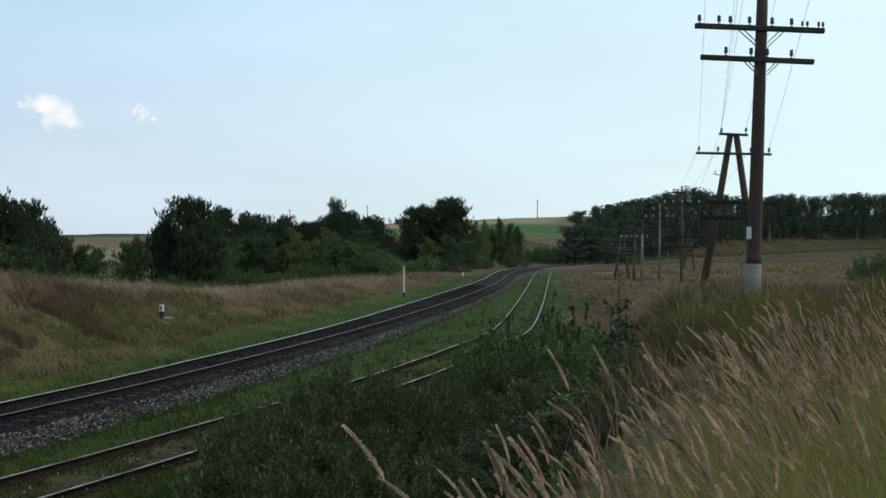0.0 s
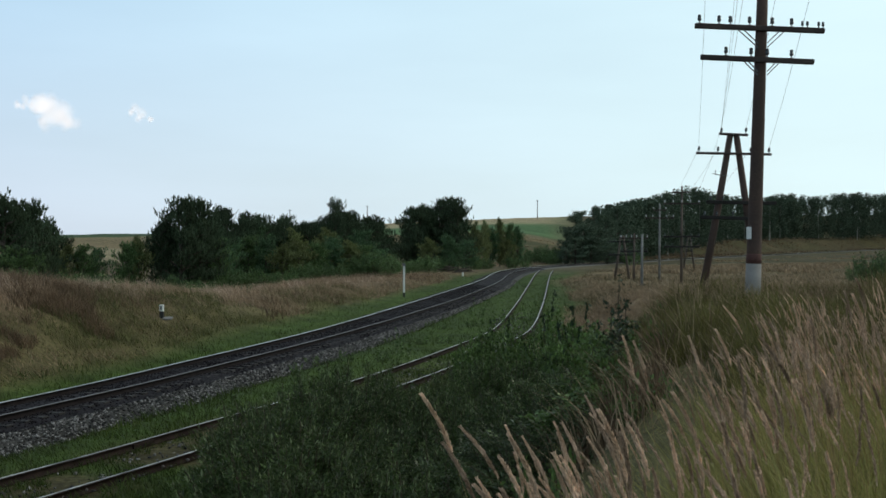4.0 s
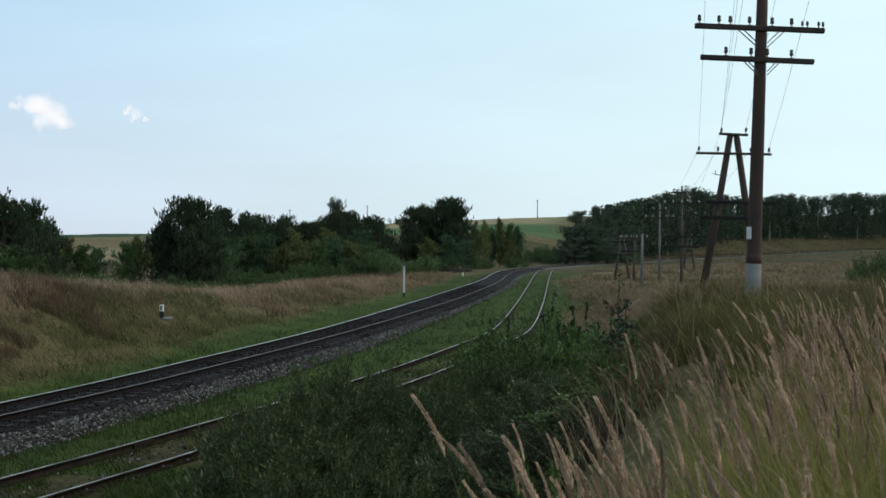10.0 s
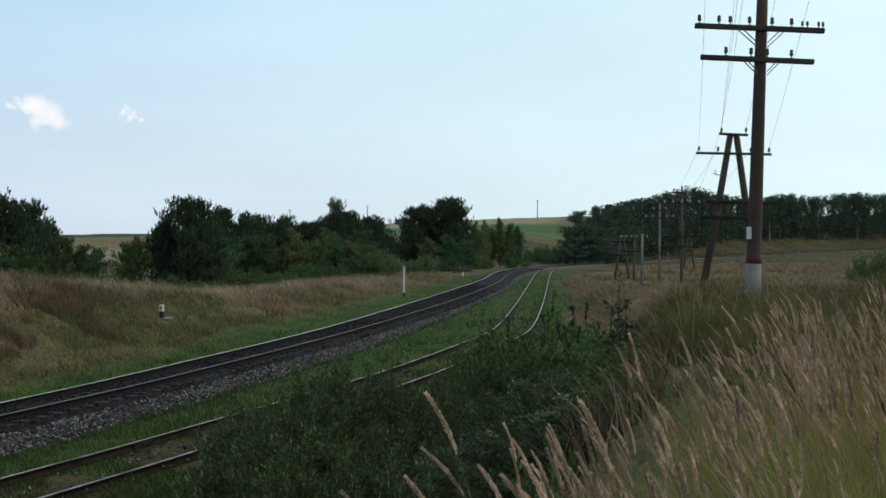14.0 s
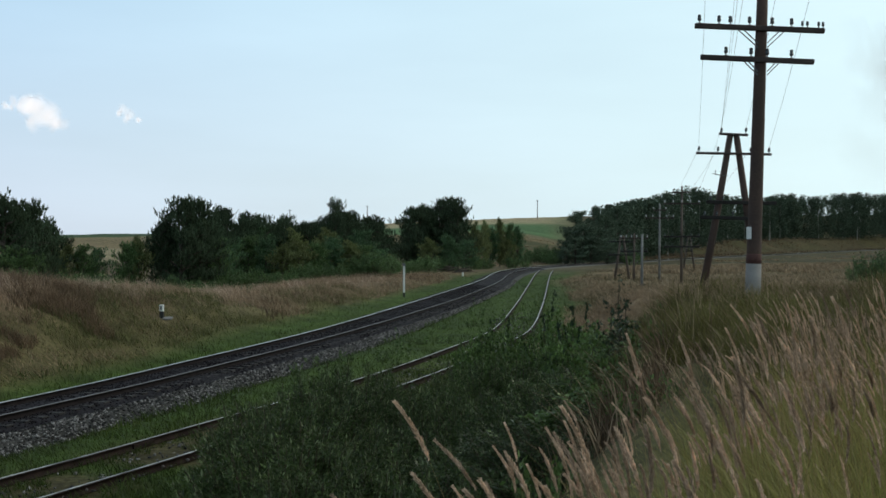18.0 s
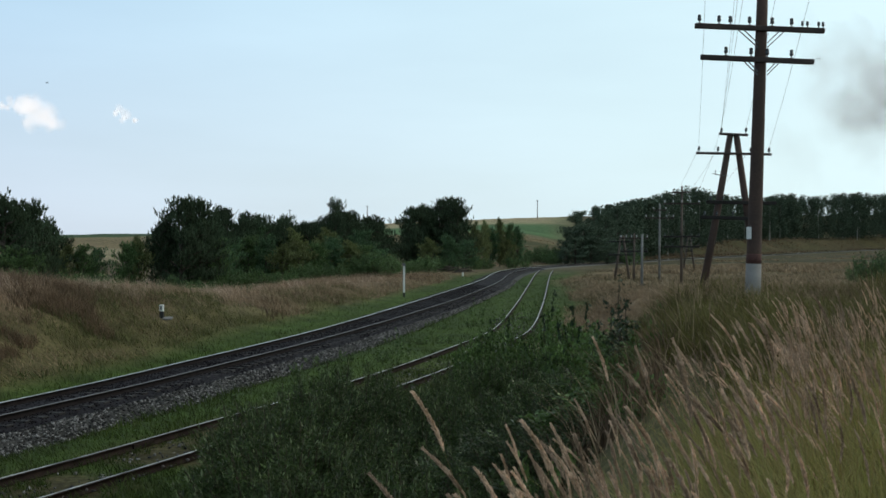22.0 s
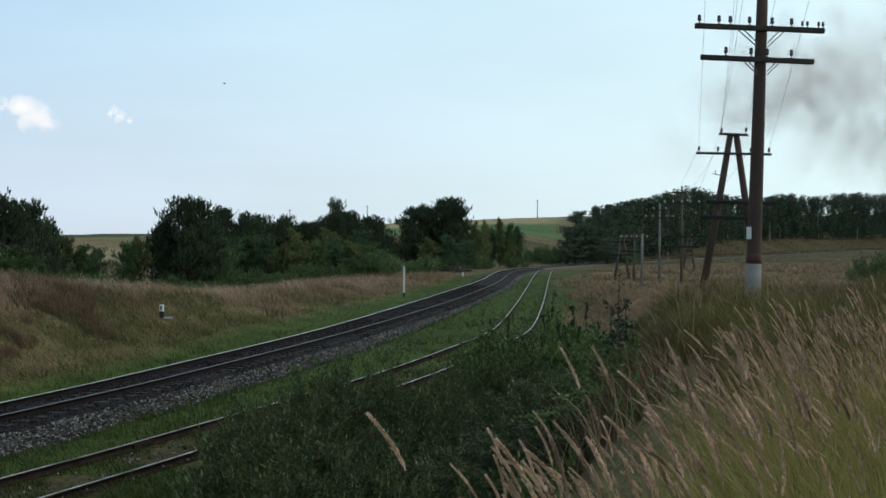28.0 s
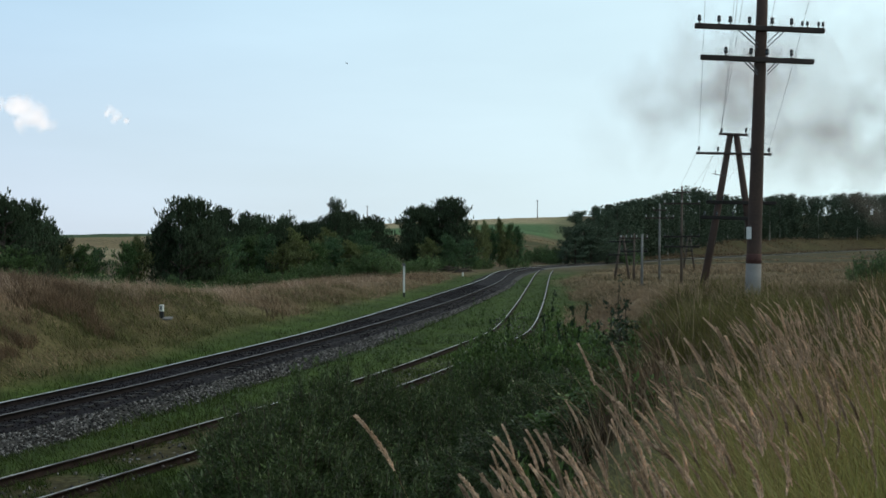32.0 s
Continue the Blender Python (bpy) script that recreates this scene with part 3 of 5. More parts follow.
def near_pole(place, label, rz):
    p = root("telegraph_pole", place, label, "telegraph pole", "line of telegraph poles", rz=rz)
    lean = 0.032
    top = 7.0
    ring = [(lean * z * 0.9, 0, z) for z in (-0.4, 1.0, 2.5, 4.0, 5.5, top)]
    shaft(p, "post", ring, [0.150, 0.142, 0.130, 0.119, 0.109, 0.098], "pole_wood")
    shaft(p, "whitewash", [(lean * 0.9 * z, 0, z) for z in (0.0, 0.5, 1.03)], [0.153, 0.151, 0.147], "whitewash", label="whitewashed foot of the post")
    shaft(p, "band", [(lean * 0.9 * z, 0, z) for z in (1.032, 1.12, 1.22)], [0.1465, 0.146, 0.1455], "red_paint", label="faded red band")
    bm = bmesh.new()
    box(bm, (0.10, 0.006, 0.23), (-0.085, -0.132, 1.62), Matrix.Rotation(radians(-33), 3, "Z"), 0.002)
    part("plate", bm, "white_paint", p, "small white plate")
    # upper arm with eight insulators and braces
    x = 0.155
    upper = crossarm(p, -1.27 + x, 1.15 + x, 5.525, -0.135, 0.15, high=0.10)
    lower = crossarm(p, -1.16 + x, 0.96 + x, 4.93, -0.135, 0.13, high=0.10)
    ends = []
    for u in (-1.18, -0.81, -0.60, -0.24, 0.18, 0.54):
        ends.append((u + x, -0.135, insulator(upper, u + x, 5.575 - 0.062 * u, y=-0.135, size=0.86)))
    for u in (0.74, 0.83, 1.04, 1.12):
        insulator(upper, u + x, 5.575 - 0.062 * u, y=-0.135, size=0.62)
    for u in (-0.68, -0.21, 0.09, 0.54):
        ends.append((u + x, -0.135, insulator(lower, u + x, 4.98 - 0.062 * u, y=-0.135, size=0.86)))
    for z, arm, w, drop in ((5.525, upper, 0.45, 0.37), (4.93, lower, 0.35, 0.30)):
        for s in (-1, 1):
            for k in (1.0, 0.77):
                brace(arm, (x + s * w * k, -0.15, z - 0.03), (x + s * 0.085, -0.15, z - drop * k), 0.018)
    # top arm with the wires that pass down to the angle pole
    top_arm = crossarm(p, -1.15 + x, 1.25 + x, 6.50, -0.135, 0.08, high=0.10)
    for u in (-1.05, -0.47, -0.40, -0.28, 0.36, 1.02):
        ends.append((u + x, -0.135, insulator(top_arm, u + x, 6.55, y=-0.135, size=0.86)))
    return p, ends


def angle_pole(place, label, rz):
    """Two legs set as an A with crossarms."""
    p = root("angle_pole", place, label, "telegraph pole", "line of telegraph poles", rz=rz)
    for s, foot in ((-1, -0.98), (1, 0.86)):
        shaft(p, "leg", [(foot * 1.2, 0, -1.2), (foot * 0.55, 0, 2.3), (s * 0.10, 0, 5.0)], [0.135, 0.12, 0.105], "pole_wood")
    top = crossarm(p, -0.50, 0.48, 4.99, -0.10, 0.06, high=0.085)
    wide = crossarm(p, -1.27, 1.26, 4.33, -0.13, 0.07, high=0.085)
    ends = []
    for u in (-0.42, 0.40):
        ends.append((u, -0.10, insulator(top, u, 5.03, y=-0.10, tilt=5)))
    for u in (-1.18, -0.54, 0.56, 1.16):
        ends.append((u, -0.13, insulator(wide, u, 4.37 - 0.028 * u, y=-0.13, tilt=6)))
    for x0, x1, z in ((-0.92, 1.42, 2.66), (-1.12, 0.48, 2.14)):
        a = crossarm(p, x0, x1, z, -0.15, 0.05, "arm_dark", 0.12)
        for u in (x0 + 0.15, x0 + 0.55, x1 - 0.5):
            insulator(a, u, z + 0.05, y=-0.15, size=0.9)
    bm = bmesh.new()
    tube(bm, [(-0.72, -0.12, 3.66), (-0.45, -0.12, 3.60), (-0.2, -0.12, 3.58)], 0.014, 5)
    tube(bm, [(-0.60, -0.12, 3.60), (-0.62, -0.12, 3.78)], 0.012, 5)
    part("hook", bm, "iron", p)
    return p, ends


def small_angle_pole(place, high, label, rz, w):
    p = root("angle_pole", place, label, "telegraph pole", "line of telegraph poles", rz=rz)
    for s in (-1, 1):
        shaft(p, "leg", [(s * 0.75, 0, -0.3), (s * 0.12, 0, high)], [0.13, 0.10], "pole_far", 8)
    for z in (high * 0.86, high * 0.56):
        a = crossarm(p, -w, w, z, -0.13, 0.0, "arm_dark", 0.12)
        for u in (-0.85, -0.55, 0.55, 0.85):
            insulator(a, u * w, z + 0.07, size=1.0, y=-0.13)
    return p


def single_pole(place, high, arms, label, rz, mat="pole_far", white=True, thick=0.13):
    p = root("telegraph_pole", place, label, "telegraph pole", "line of telegraph poles", rz=rz)
    shaft(p, "post", [(0, 0, -0.3), (0.01, 0, high * 0.5), (0.03, 0, high)], [thick, thick * 0.85, thick * 0.68], mat, 10)
    for z, w, count in arms:
        a = crossarm(p, -w, w, z, -0.12, 0.0, mat="arm_wood")
        for k in range(count):
            u = -w * 0.92 + 1.84 * w * k / max(count - 1, 1)
            insulator(a, u, z + 0.05, "insulator_white" if white else "insulator", y=-0.12, size=1.25)
    return p


pole_a, ends_a = near_pole((5.955, 20.6, 2.46), "tall brown wooden telegraph pole with whitewashed foot in dry grass", -6)
pole_b, ends_b = angle_pole((9.95, 36.7, 2.52), "brown A-shaped wooden angle pole with four crossarms", -6)
pole_o = copy_thing(pole_a, pose(-7.5, -28.0, ground_z(-7.5, -28), 0, 0, -6))


def wire(a, b, sag, name="wire"):
    a, b = Vector(a), Vector(b)
    bm = bmesh.new()
    pts = []
    for i in range(13):
        t = i / 12
        p = a.lerp(b, t)
        p.z -= sag * 4 * t * (1 - t)
        pts.append(p)
    tube(bm, pts, 0.0045, 4)
    ob = part(name, bm, "wire")
    return tagged(ob, "thin dull steel wire between telegraph poles", "wire", "wires of the pole line")


def string_wires():
    bpy.context.view_layer.update()
    ma, mb, mo = pole_a.matrix_world, pole_b.matrix_world, pole_o.matrix_world
    pairs = [(10, 2), (11, 0), (12, 0), (13, 0), (14, 1), (15, 5)]
    for i, j in pairs:
        wire(ma @ Vector(ends_a[i]), mb @ Vector(ends_b[j]), 0.12)
    for i in range(10, 16):
        wire(ma @ Vector(ends_a[i]), mo @ Vector(ends_a[i]), 0.5)
    hubs = [mb @ Vector(e) for e in ends_b]
    far = [(17.62, 84.9, 6.86), (18.29, 84.9, 6.86), (19.61, 84.9, 6.86), (20.28, 84.9, 6.86)]
    for k, h in enumerate((hubs[2], hubs[3], hubs[0], hubs[4])):
        wire(h, far[k], 0.5)
    nxt = [(18.5, 97.3, 5.90), (19.1, 97.3, 5.90), (20.3, 97.3, 5.90), (20.9, 97.3, 5.90)]
    for a, b in zip(far, nxt):
        wire(a, b, 0.3)


string_wires()


def on_ground(x, y, sink=0.05):
    return (x, y, ground_z(x, y) - sink)


def far_poles():
    for (x, y, top), arms, label, mat, dark in (
            ((18.95, 85.0, 8.05), ((7.55, 0.72, 2), (6.65, 1.45, 5)), "dark weathered wooden telegraph pole with four crossarms", "pole_far", ((4.04, 1.45), (3.24, 1.40))),
            ((19.71, 97.4, 7.04), ((6.46, 0.60, 2), (5.74, 1.32, 5)), "pale concrete pole with two crossarms", "concrete", ()),
            ((14.88, 80.0, 4.21), (), "short pale concrete post in dry grass", "concrete", ()),
            ((16.96, 95.0, 4.35), ((3.90, 1.25, 6),), "dark wooden telegraph pole far down the line", "pole_far", ((2.75, 1.2),))):
        g = ground_z(x, y)
        p = single_pole((x, y, g), top - g, [(z - g, w, n) for z, w, n in arms], label, -4, mat, thick=0.12)
        for z, w in dark:
            a = crossarm(p, -w, w, z - g, -0.15, 0.0, "arm_dark", 0.13)
            for u in (-0.9, -0.5, 0.5, 0.9):
                insulator(a, u * w, z - g + 0.06, y=-0.15)
    for x, y, top, w in ((17.75, 106.0, 4.15, 1.4), (32.2, 140.0, 4.1, 0.5)):
        g = ground_z(x, y)
        small_angle_pole((x, y, g), top - g, "A-shaped wooden pole far down the line", 0, w)
    # utility posts on the skyline fields
    for x, y, top in ((67.06, 760.00, 30.50), (-53.81, 760.00, 26.49), (-108.82, 760.00, 23.68)):
        g = ground_z(x, y)
        p = root("utility_pole", (x, y, g), "slim grey utility pole on the far field", "utility pole", "utility poles on the skyline")
        shaft(p, "post", [(0, 0, -1), (0, 0, top - g)], [0.30, 0.22], "pole_far", 8)
        bm = bmesh.new()
        box(bm, (2.4, 0.15, 0.16), (0, -0.1, top - g - 0.8))
        part("crossarm", bm, "arm_wood", p)


far_poles()


# ---- lineside posts ----
def kilometre_post():
    x, y, g = (-2.70, 74.00, 0.09)
    p = root("kilometre_post", (x, y, ground_z(x, y) - 0.03), "slim white post with black foot beside the track", "marker post")
    top = (-2.70, 74.00, 2.12)[2] - ground_z(x, y) + 0.03
    bm = bmesh.new()
    box(bm, (0.13, 0.12, top - 0.35), (0, 0, 0.35 + (top - 0.35) / 2), None, 0.015)
    part("post", bm, "white_paint", p)
    bm = bmesh.new()
    box(bm, (0.132, 0.122, 0.65), (0, 0, 0.025), None, 0.015)
    part("foot", bm, "black_paint", p, "black painted foot")
    for s in (-1, 1):
        bm = bmesh.new()
        turn = Matrix.Rotation(radians(35 * s), 3, "Z")
        box(bm, (0.26, 0.012, 0.18), (0.0, -0.08 + 0.03 * s, top - 0.04), turn, 0.003)
        part("plate", bm, "iron", p, "small dark grey number plate")


def picket_post():
    x, y = -10.96, 41.65
    g = ground_z(x, y)
    p = root("picket_post", (x, y, g), "low white picket post with black foot on the bank", "marker post")
    top = 0.53
    bm = bmesh.new()
    box(bm, (0.155, 0.14, top - 0.27), (0, 0, 0.27 + (top - 0.27) / 2), None, 0.02)
    part("post", bm, "white_paint", p)
    bm = bmesh.new()
    box(bm, (0.15, 0.135, 0.4), (0, 0, 0.07), None, 0.015)
    part("foot", bm, "black_paint", p, "black painted foot")
    bm = bmesh.new()
    box(bm, (0.055, 0.004, 0.15), (-0.01, -0.077, top - 0.13))
    part("marking", bm, "black_paint", p, "unreadable black bar")
    bm = bmesh.new()
    box(bm, (0.60, 0.28, 0.05), (0.12, 0, 0.0), Matrix.Rotation(radians(17), 3, "X"), 0.02)
    part("plinth", bm, "concrete", p, "worn concrete pad")


kilometre_post()
picket_post()
x, y, _ = (2.07, 112.00, 0.09)
marker = root("marker_stone", (x, y, ground_z(x, y)), "tiny white marker stone beside the main track", "marker post")
bm = bmesh.new()
box(bm, (0.17, 0.15, 0.5), (0, 0, 0.2), None, 0.03)
part("post", bm, "white_paint", marker)


# ---- plants ----
def leaf_faces(c, size, rng, aspect=0.45, up=0.0, direction=None):
    """Leaf-shaped quads about the centres c, turned at random (or along direction)."""
    n = len(c)
    d = rng.normal(0, 1, (n, 3)) if direction is None else direction + rng.normal(0, 0.35, (n, 3))
    d[:, 2] += up
    d /= np.linalg.norm(d, axis=1)[:, None] + 1e-9
    s = np.cross(d, rng.normal(0, 1, (n, 3)))
    s /= np.linalg.norm(s, axis=1)[:, None] + 1e-9
    size = (np.asarray(size) * rng.uniform(0.6, 1.3, n))[:, None]
    v = np.stack([c - d * size * 0.5, c + s * size * 0.5 * aspect, c + d * size * 0.5, c - s * size * 0.5 * aspect], 1)
    return v.reshape(-1, 3), np.arange(n * 4).reshape(-1, 4)


def limbs(bm, high, spread, count, rng, start=0.25, lift=0.25, thick=0.02):
    """Limbs from the trunk; returns their tips and points along them."""
    pts = []
    for k in range(count):
        z = high * (start + (0.95 - start) * (k + rng.random()) / count)
        a = rng.uniform(0, 6.283)
        frac = (z / high - start) / (1 - start)
        reach = spread * (0.35 + 0.75 * math.sin(min(1, frac * 1.1 + 0.12) * 3.0)) * rng.uniform(0.55, 1.25)
        tip = Vector((math.cos(a) * reach, math.sin(a) * reach, z + lift * reach * rng.uniform(0.4, 1.6)))
        base = Vector((0, 0, z))
        mid = base.lerp(tip, 0.5) + Vector((0, 0, reach * rng.uniform(-0.08, 0.12)))
        tube(bm, [base, mid, tip], [thick * high * 0.5, thick * high * 0.3, thick * high * 0.08], 4)
        pts += [(base.lerp(mid, 0.7), 0.7), (mid, 0.9), (mid.lerp(tip, 0.5), 1.0), (tip, 0.9)]
    return pts


def tree(name, kind, seed, high, spread, leaves, leaf, mat, bark, label, start=0.2, aspect=0.4, clump=0.32, lift=0.25, count=26, needles=0):
    """A tapered trunk with limbs, and a crown of leaf clumps of uneven size with gaps."""
    rng, nrg = random.Random(seed), np.random.default_rng(seed)
    p = root(name, (0, 0, 0), label, kind)
    bm = bmesh.new()
    bend = [(rng.uniform(-0.02, 0.02) * high * k, rng.uniform(-0.02, 0.02) * high * k, high * 0.97 * k) for k in (0.25, 0.5, 0.75, 1.0)]
    tube(bm, [(0, 0, -0.3)] + bend, [0.024 * high, 0.02 * high, 0.015 * high, 0.009 * high, 0.003 * high], 7)
    spots = limbs(bm, high, spread, count, rng, start, lift)
    part("trunk", bm, bark, p)
    spots += [(Vector(b), 0.8) for b in bend[2:]]
    per = max(1, leaves // len(spots))
    cs, ds = [], []
    for pt, w in spots:
        k = int(per * w * rng.uniform(0.5, 1.5))
        r = spread * clump * rng.uniform(0.6, 1.3)
        if needles:
            k = max(1, k // needles)
        q = nrg.normal(0, 1, (k, 3))
        if needles:
            q[:, 2] = np.abs(q[:, 2]) * 0.9 - 0.25
        q /= np.linalg.norm(q, axis=1)[:, None]
        if needles:
            # upright tufts on the outside of each bough
            d = q * 0.75 + np.array([0, 0, 0.85])
            d /= np.linalg.norm(d, axis=1)[:, None]
            core = np.array(pt)[None] + q * (nrg.uniform(0.45, 1.0, k))[:, None] * np.array([r, r, r * 0.62])
            along = nrg.random((k, needles, 1)) * leaf * 1.3
            cs.append((core[:, None] + d[:, None] * along + nrg.normal(0, leaf * 0.16, (k, needles, 3))).reshape(-1, 3))
            ds.append(np.repeat(d, needles, 0) * 1.3)
        else:
            q *= (nrg.random(k) ** 0.45)[:, None] * np.array([r, r, r * 0.7])
            cs.append(np.array(pt)[None] + q)
    c = np.vstack(cs)
    c[:, 2] = np.maximum(c[:, 2], 0.03 * high)
    v, f = leaf_faces(c, leaf, nrg, aspect, 0.2, np.vstack(ds) if needles else None)
    arrays("crown", v, f, mat, p)
    return p


def bush(name, seed, leaves, leaf, mat, label, category="bush", aspect=0.22, stems=34, tips=0, tall=1.0, loose=0.15, upright=0.25):
    """A shrub of the given height and about unit radius: many upright shoots, each set with leaves."""
    rng, nrg = random.Random(seed), np.random.default_rng(seed)
    p = root(name, (0, 0, 0), label, category)
    bm = bmesh.new()
    cs, ds, ts, us = [], [], [], []
    for k in range(stems):
        a, r0 = rng.uniform(0, 6.283), rng.random() ** 0.6
        foot = Vector((math.cos(a) * r0 * 0.55, math.sin(a) * r0 * 0.55, 0))
        tip = Vector((math.cos(a) * r0 * 1.05 + rng.uniform(-0.15, 0.15), math.sin(a) * r0 * 1.05 + rng.uniform(-0.15, 0.15), rng.uniform(0.6, 1.05) * (1 - 0.35 * r0 * r0)))
        tip.z *= tall
        mid = foot.lerp(tip, 0.5) + Vector((0, 0, 0.08 * tall))
        tube(bm, [foot - Vector((0, 0, 0.15)), mid, tip], [0.010, 0.007, 0.003], 4)
        if tips:
            t = nrg.uniform(0.55, 1.06, tips)[:, None]
            ts.append(np.array(mid) + (np.array(tip) - np.array(mid)) * t + nrg.normal(0, 0.025, (tips, 3)))
            us.append(np.tile(np.array((tip - mid).normalized()) * 1.6, (tips, 1)))
        n = int(leaves / stems)
        t = nrg.random(n) ** 0.75
        line = np.where(t[:, None] < 0.5, np.array(foot) + (np.array(mid) - np.array(foot)) * t[:, None] * 2, np.array(mid) + (np.array(tip) - np.array(mid)) * (t[:, None] * 2 - 1))
        side = nrg.normal(0, 1, (n, 3))
        side /= np.linalg.norm(side, axis=1)[:, None]
        cs.append(line + side * (0.03 + loose * nrg.random((n, 1))))
        ds.append(side * 0.8 + nrg.normal(0, 0.35, (n, 3)) + np.array((tip - foot).normalized())[None] * upright)
    part("framework", bm, "twig", p)
    v, f = leaf_faces(np.vstack(cs), leaf, nrg, aspect, 0.1, np.vstack(ds))
    arrays("foliage", v, f, mat, p)
    if tips:
        v, f = leaf_faces(np.vstack(ts), leaf * 1.35, nrg, aspect, 0.3, np.vstack(us))
        tagged(arrays("shoot_growth", v, f, "willow_tip", p, "pale upright shoot leaves with light flecks put into their colour"), kind="stuff")
    return p


def plant(proto, x, y, high, wide, turn, base=None, used=set(), sink=0.05, tall=1.0):
    """Stands the prototype, or a copy of it once it is used, at a place, scaled to a height and width."""
    z = ground_z(x, y) - sink if base is None else base
    m = Matrix.LocRotScale((x, y, z), Euler((0, 0, turn)), None)
    ob = copy_thing(proto, m) if proto.name in used else proto
    used.add(proto.name)
    ob.matrix_basis = m
    ob.scale = (wide, wide, high / tall)
    return ob


PINES = [tree("pine_tree", "tree", 10 + k, 1.0, 0.44, 20000, 0.041, "needles", "bark", "bushy dark green pine beyond the cutting bank", 0.04, 0.24, 0.30, 0.3, 46, 9) for k in range(4)]
BROAD = [tree("broadleaf_tree", "tree", 20 + k, 1.0, 0.40, 11000, 0.042, mat, "bark", label, 0.05, 0.45, 0.27, 0.5, 42, 6)
         for k, (mat, label) in enumerate((("leaf", "young green broadleaf tree at the wood's edge"), ("leaf_olive", "young yellowish-green birch at the wood's edge"), ("leaf_cool", "young dark green aspen at the wood's edge")))]
SCRUB = [bush("shrub", 30 + k, 2600, 0.085, "leaf", "low green shrub at the foot of the trees", "bush", 0.5, 26) for k in range(2)]


def tree_at(proto, px_x, dist, top_z, wide, turn):
    x, y = px_x, dist
    g = ground_z(x, y)
    return plant(proto, x, y, (top_z - g) * 0.95 + 0.05, wide, turn)


def woods():
    rng = random.Random(5)
    # crown top points, with the width of the crown in metres
    pines = [((-29.52, 72.00, 6.97), 5.9), ((-28.70, 74.00, 6.27), 4.5), ((-32.41, 74.00, 7.52), 5.9), ((-28.11, 76.00, 4.88), 2.8), ((-20.68, 84.00, 7.02), 5.4), ((-19.63, 86.00, 6.91), 5.2), ((-22.41, 85.00, 5.26), 3.3),
             ((-20.18, 100.00, 6.69), 5.2), ((-19.56, 104.00, 6.31), 3.3), ((-17.58, 104.00, 6.09), 4.7), ((-15.92, 108.00, 6.00), 4.0), ((-13.89, 110.00, 5.51), 4.0), ((-12.54, 112.00, 6.07), 3.8),
             ((-11.24, 112.00, 7.79), 3.5), ((-10.36, 114.00, 6.65), 5.2), ((-8.21, 116.00, 6.21), 5.4), ((-7.23, 118.00, 5.75), 3.1),
             ((-3.88, 150.00, 8.04), 6.6), ((-2.57, 152.00, 8.50), 5.2), ((-0.48, 152.00, 9.38), 7.1), ((2.06, 150.00, 9.39), 5.7), ((-4.91, 150.00, 6.22), 4.5), ((2.77, 154.00, 7.91), 3.5)]
    for (x, y, top), w in pines:
        tree_at(PINES[rng.randrange(4)], x, y, top, w, rng.uniform(0, 6))
    for x, y, top in ((-20.24, 96.00, 5.42), (-18.43, 102.00, 5.51), (-16.80, 106.00, 5.46), (-15.11, 110.00, 5.28), (-13.37, 113.00, 5.49), (-9.44, 116.00, 5.96), (-6.34, 120.00, 4.00), (-20.87, 90.00, 5.90), (-22.50, 88.00, 4.93), (-1.55, 154.00, 7.66), (0.91, 156.00, 8.53), (-30.36, 76.00, 5.93), (-29.59, 78.00, 5.15)):
        tree_at(PINES[rng.randrange(4)], x, y, top, rng.uniform(4.2, 5.6), rng.uniform(0, 6))
    broad = [((-18.50, 88.00, 3.77), 3.0), ((-18.28, 92.00, 3.61), 3.2), ((-17.27, 95.00, 4.00), 3.6), ((-15.76, 95.00, 3.60), 3.2), ((-14.10, 94.00, 3.21), 3.4), ((-13.02, 97.00, 3.49), 3.6), ((-11.60, 98.00, 3.38), 3.4), ((-10.14, 100.00, 3.79), 3.8),
             ((-8.56, 100.00, 3.47), 3.4), ((-7.08, 100.00, 3.15), 3.2), ((-6.04, 102.00, 2.71), 2.8), ((-5.36, 108.00, 2.17), 2.2), ((-8.37, 110.00, 4.46), 4.0), ((-11.64, 108.00, 4.57), 4.0), ((-14.78, 106.00, 4.56), 4.0), ((-17.90, 103.00, 4.65), 4.0),
             ((-28.77, 82.00, 3.48), 2.4), ((-27.55, 82.00, 3.31), 2.6), ((-27.16, 84.00, 2.93), 2.4), ((-24.51, 83.00, 3.47), 2.8), ((-23.88, 84.00, 3.73), 3.0), ((-29.12, 80.00, 3.15), 2.8), ((-27.89, 70.00, 3.26), 4.2),
             ((-1.63, 140.00, 3.63), 3.6), ((0.81, 140.00, 4.00), 4.2), ((3.16, 146.00, 3.38), 4.2), ((4.99, 175.00, 6.03), 3.2), ((7.27, 186.00, 6.36), 3.0), ((10.04, 190.00, 6.81), 3.4), ((12.07, 192.00, 6.23), 3.2), ((8.34, 188.00, 5.19), 4.4), ((13.39, 192.00, 5.42), 3.2),
             ((6.09, 180.00, 4.00), 4.4), ((11.12, 188.00, 3.60), 4.6)]
    for (x, y, top), w in broad:
        tree_at(BROAD[rng.randrange(3)], x, y, top, w, rng.uniform(0, 6))
    for x, y, top in ((22.09, 255.00, 1.84), (24.81, 258.00, 2.36), (26.76, 252.00, 1.87), (19.28, 250.00, 0.83), (24.85, 245.00, 0.89), (41.72, 235.00, 0.77)):
        plant(SCRUB[0], x, y, max(1.5, top - ground_z(x, y)), 3.0, rng.uniform(0, 6))
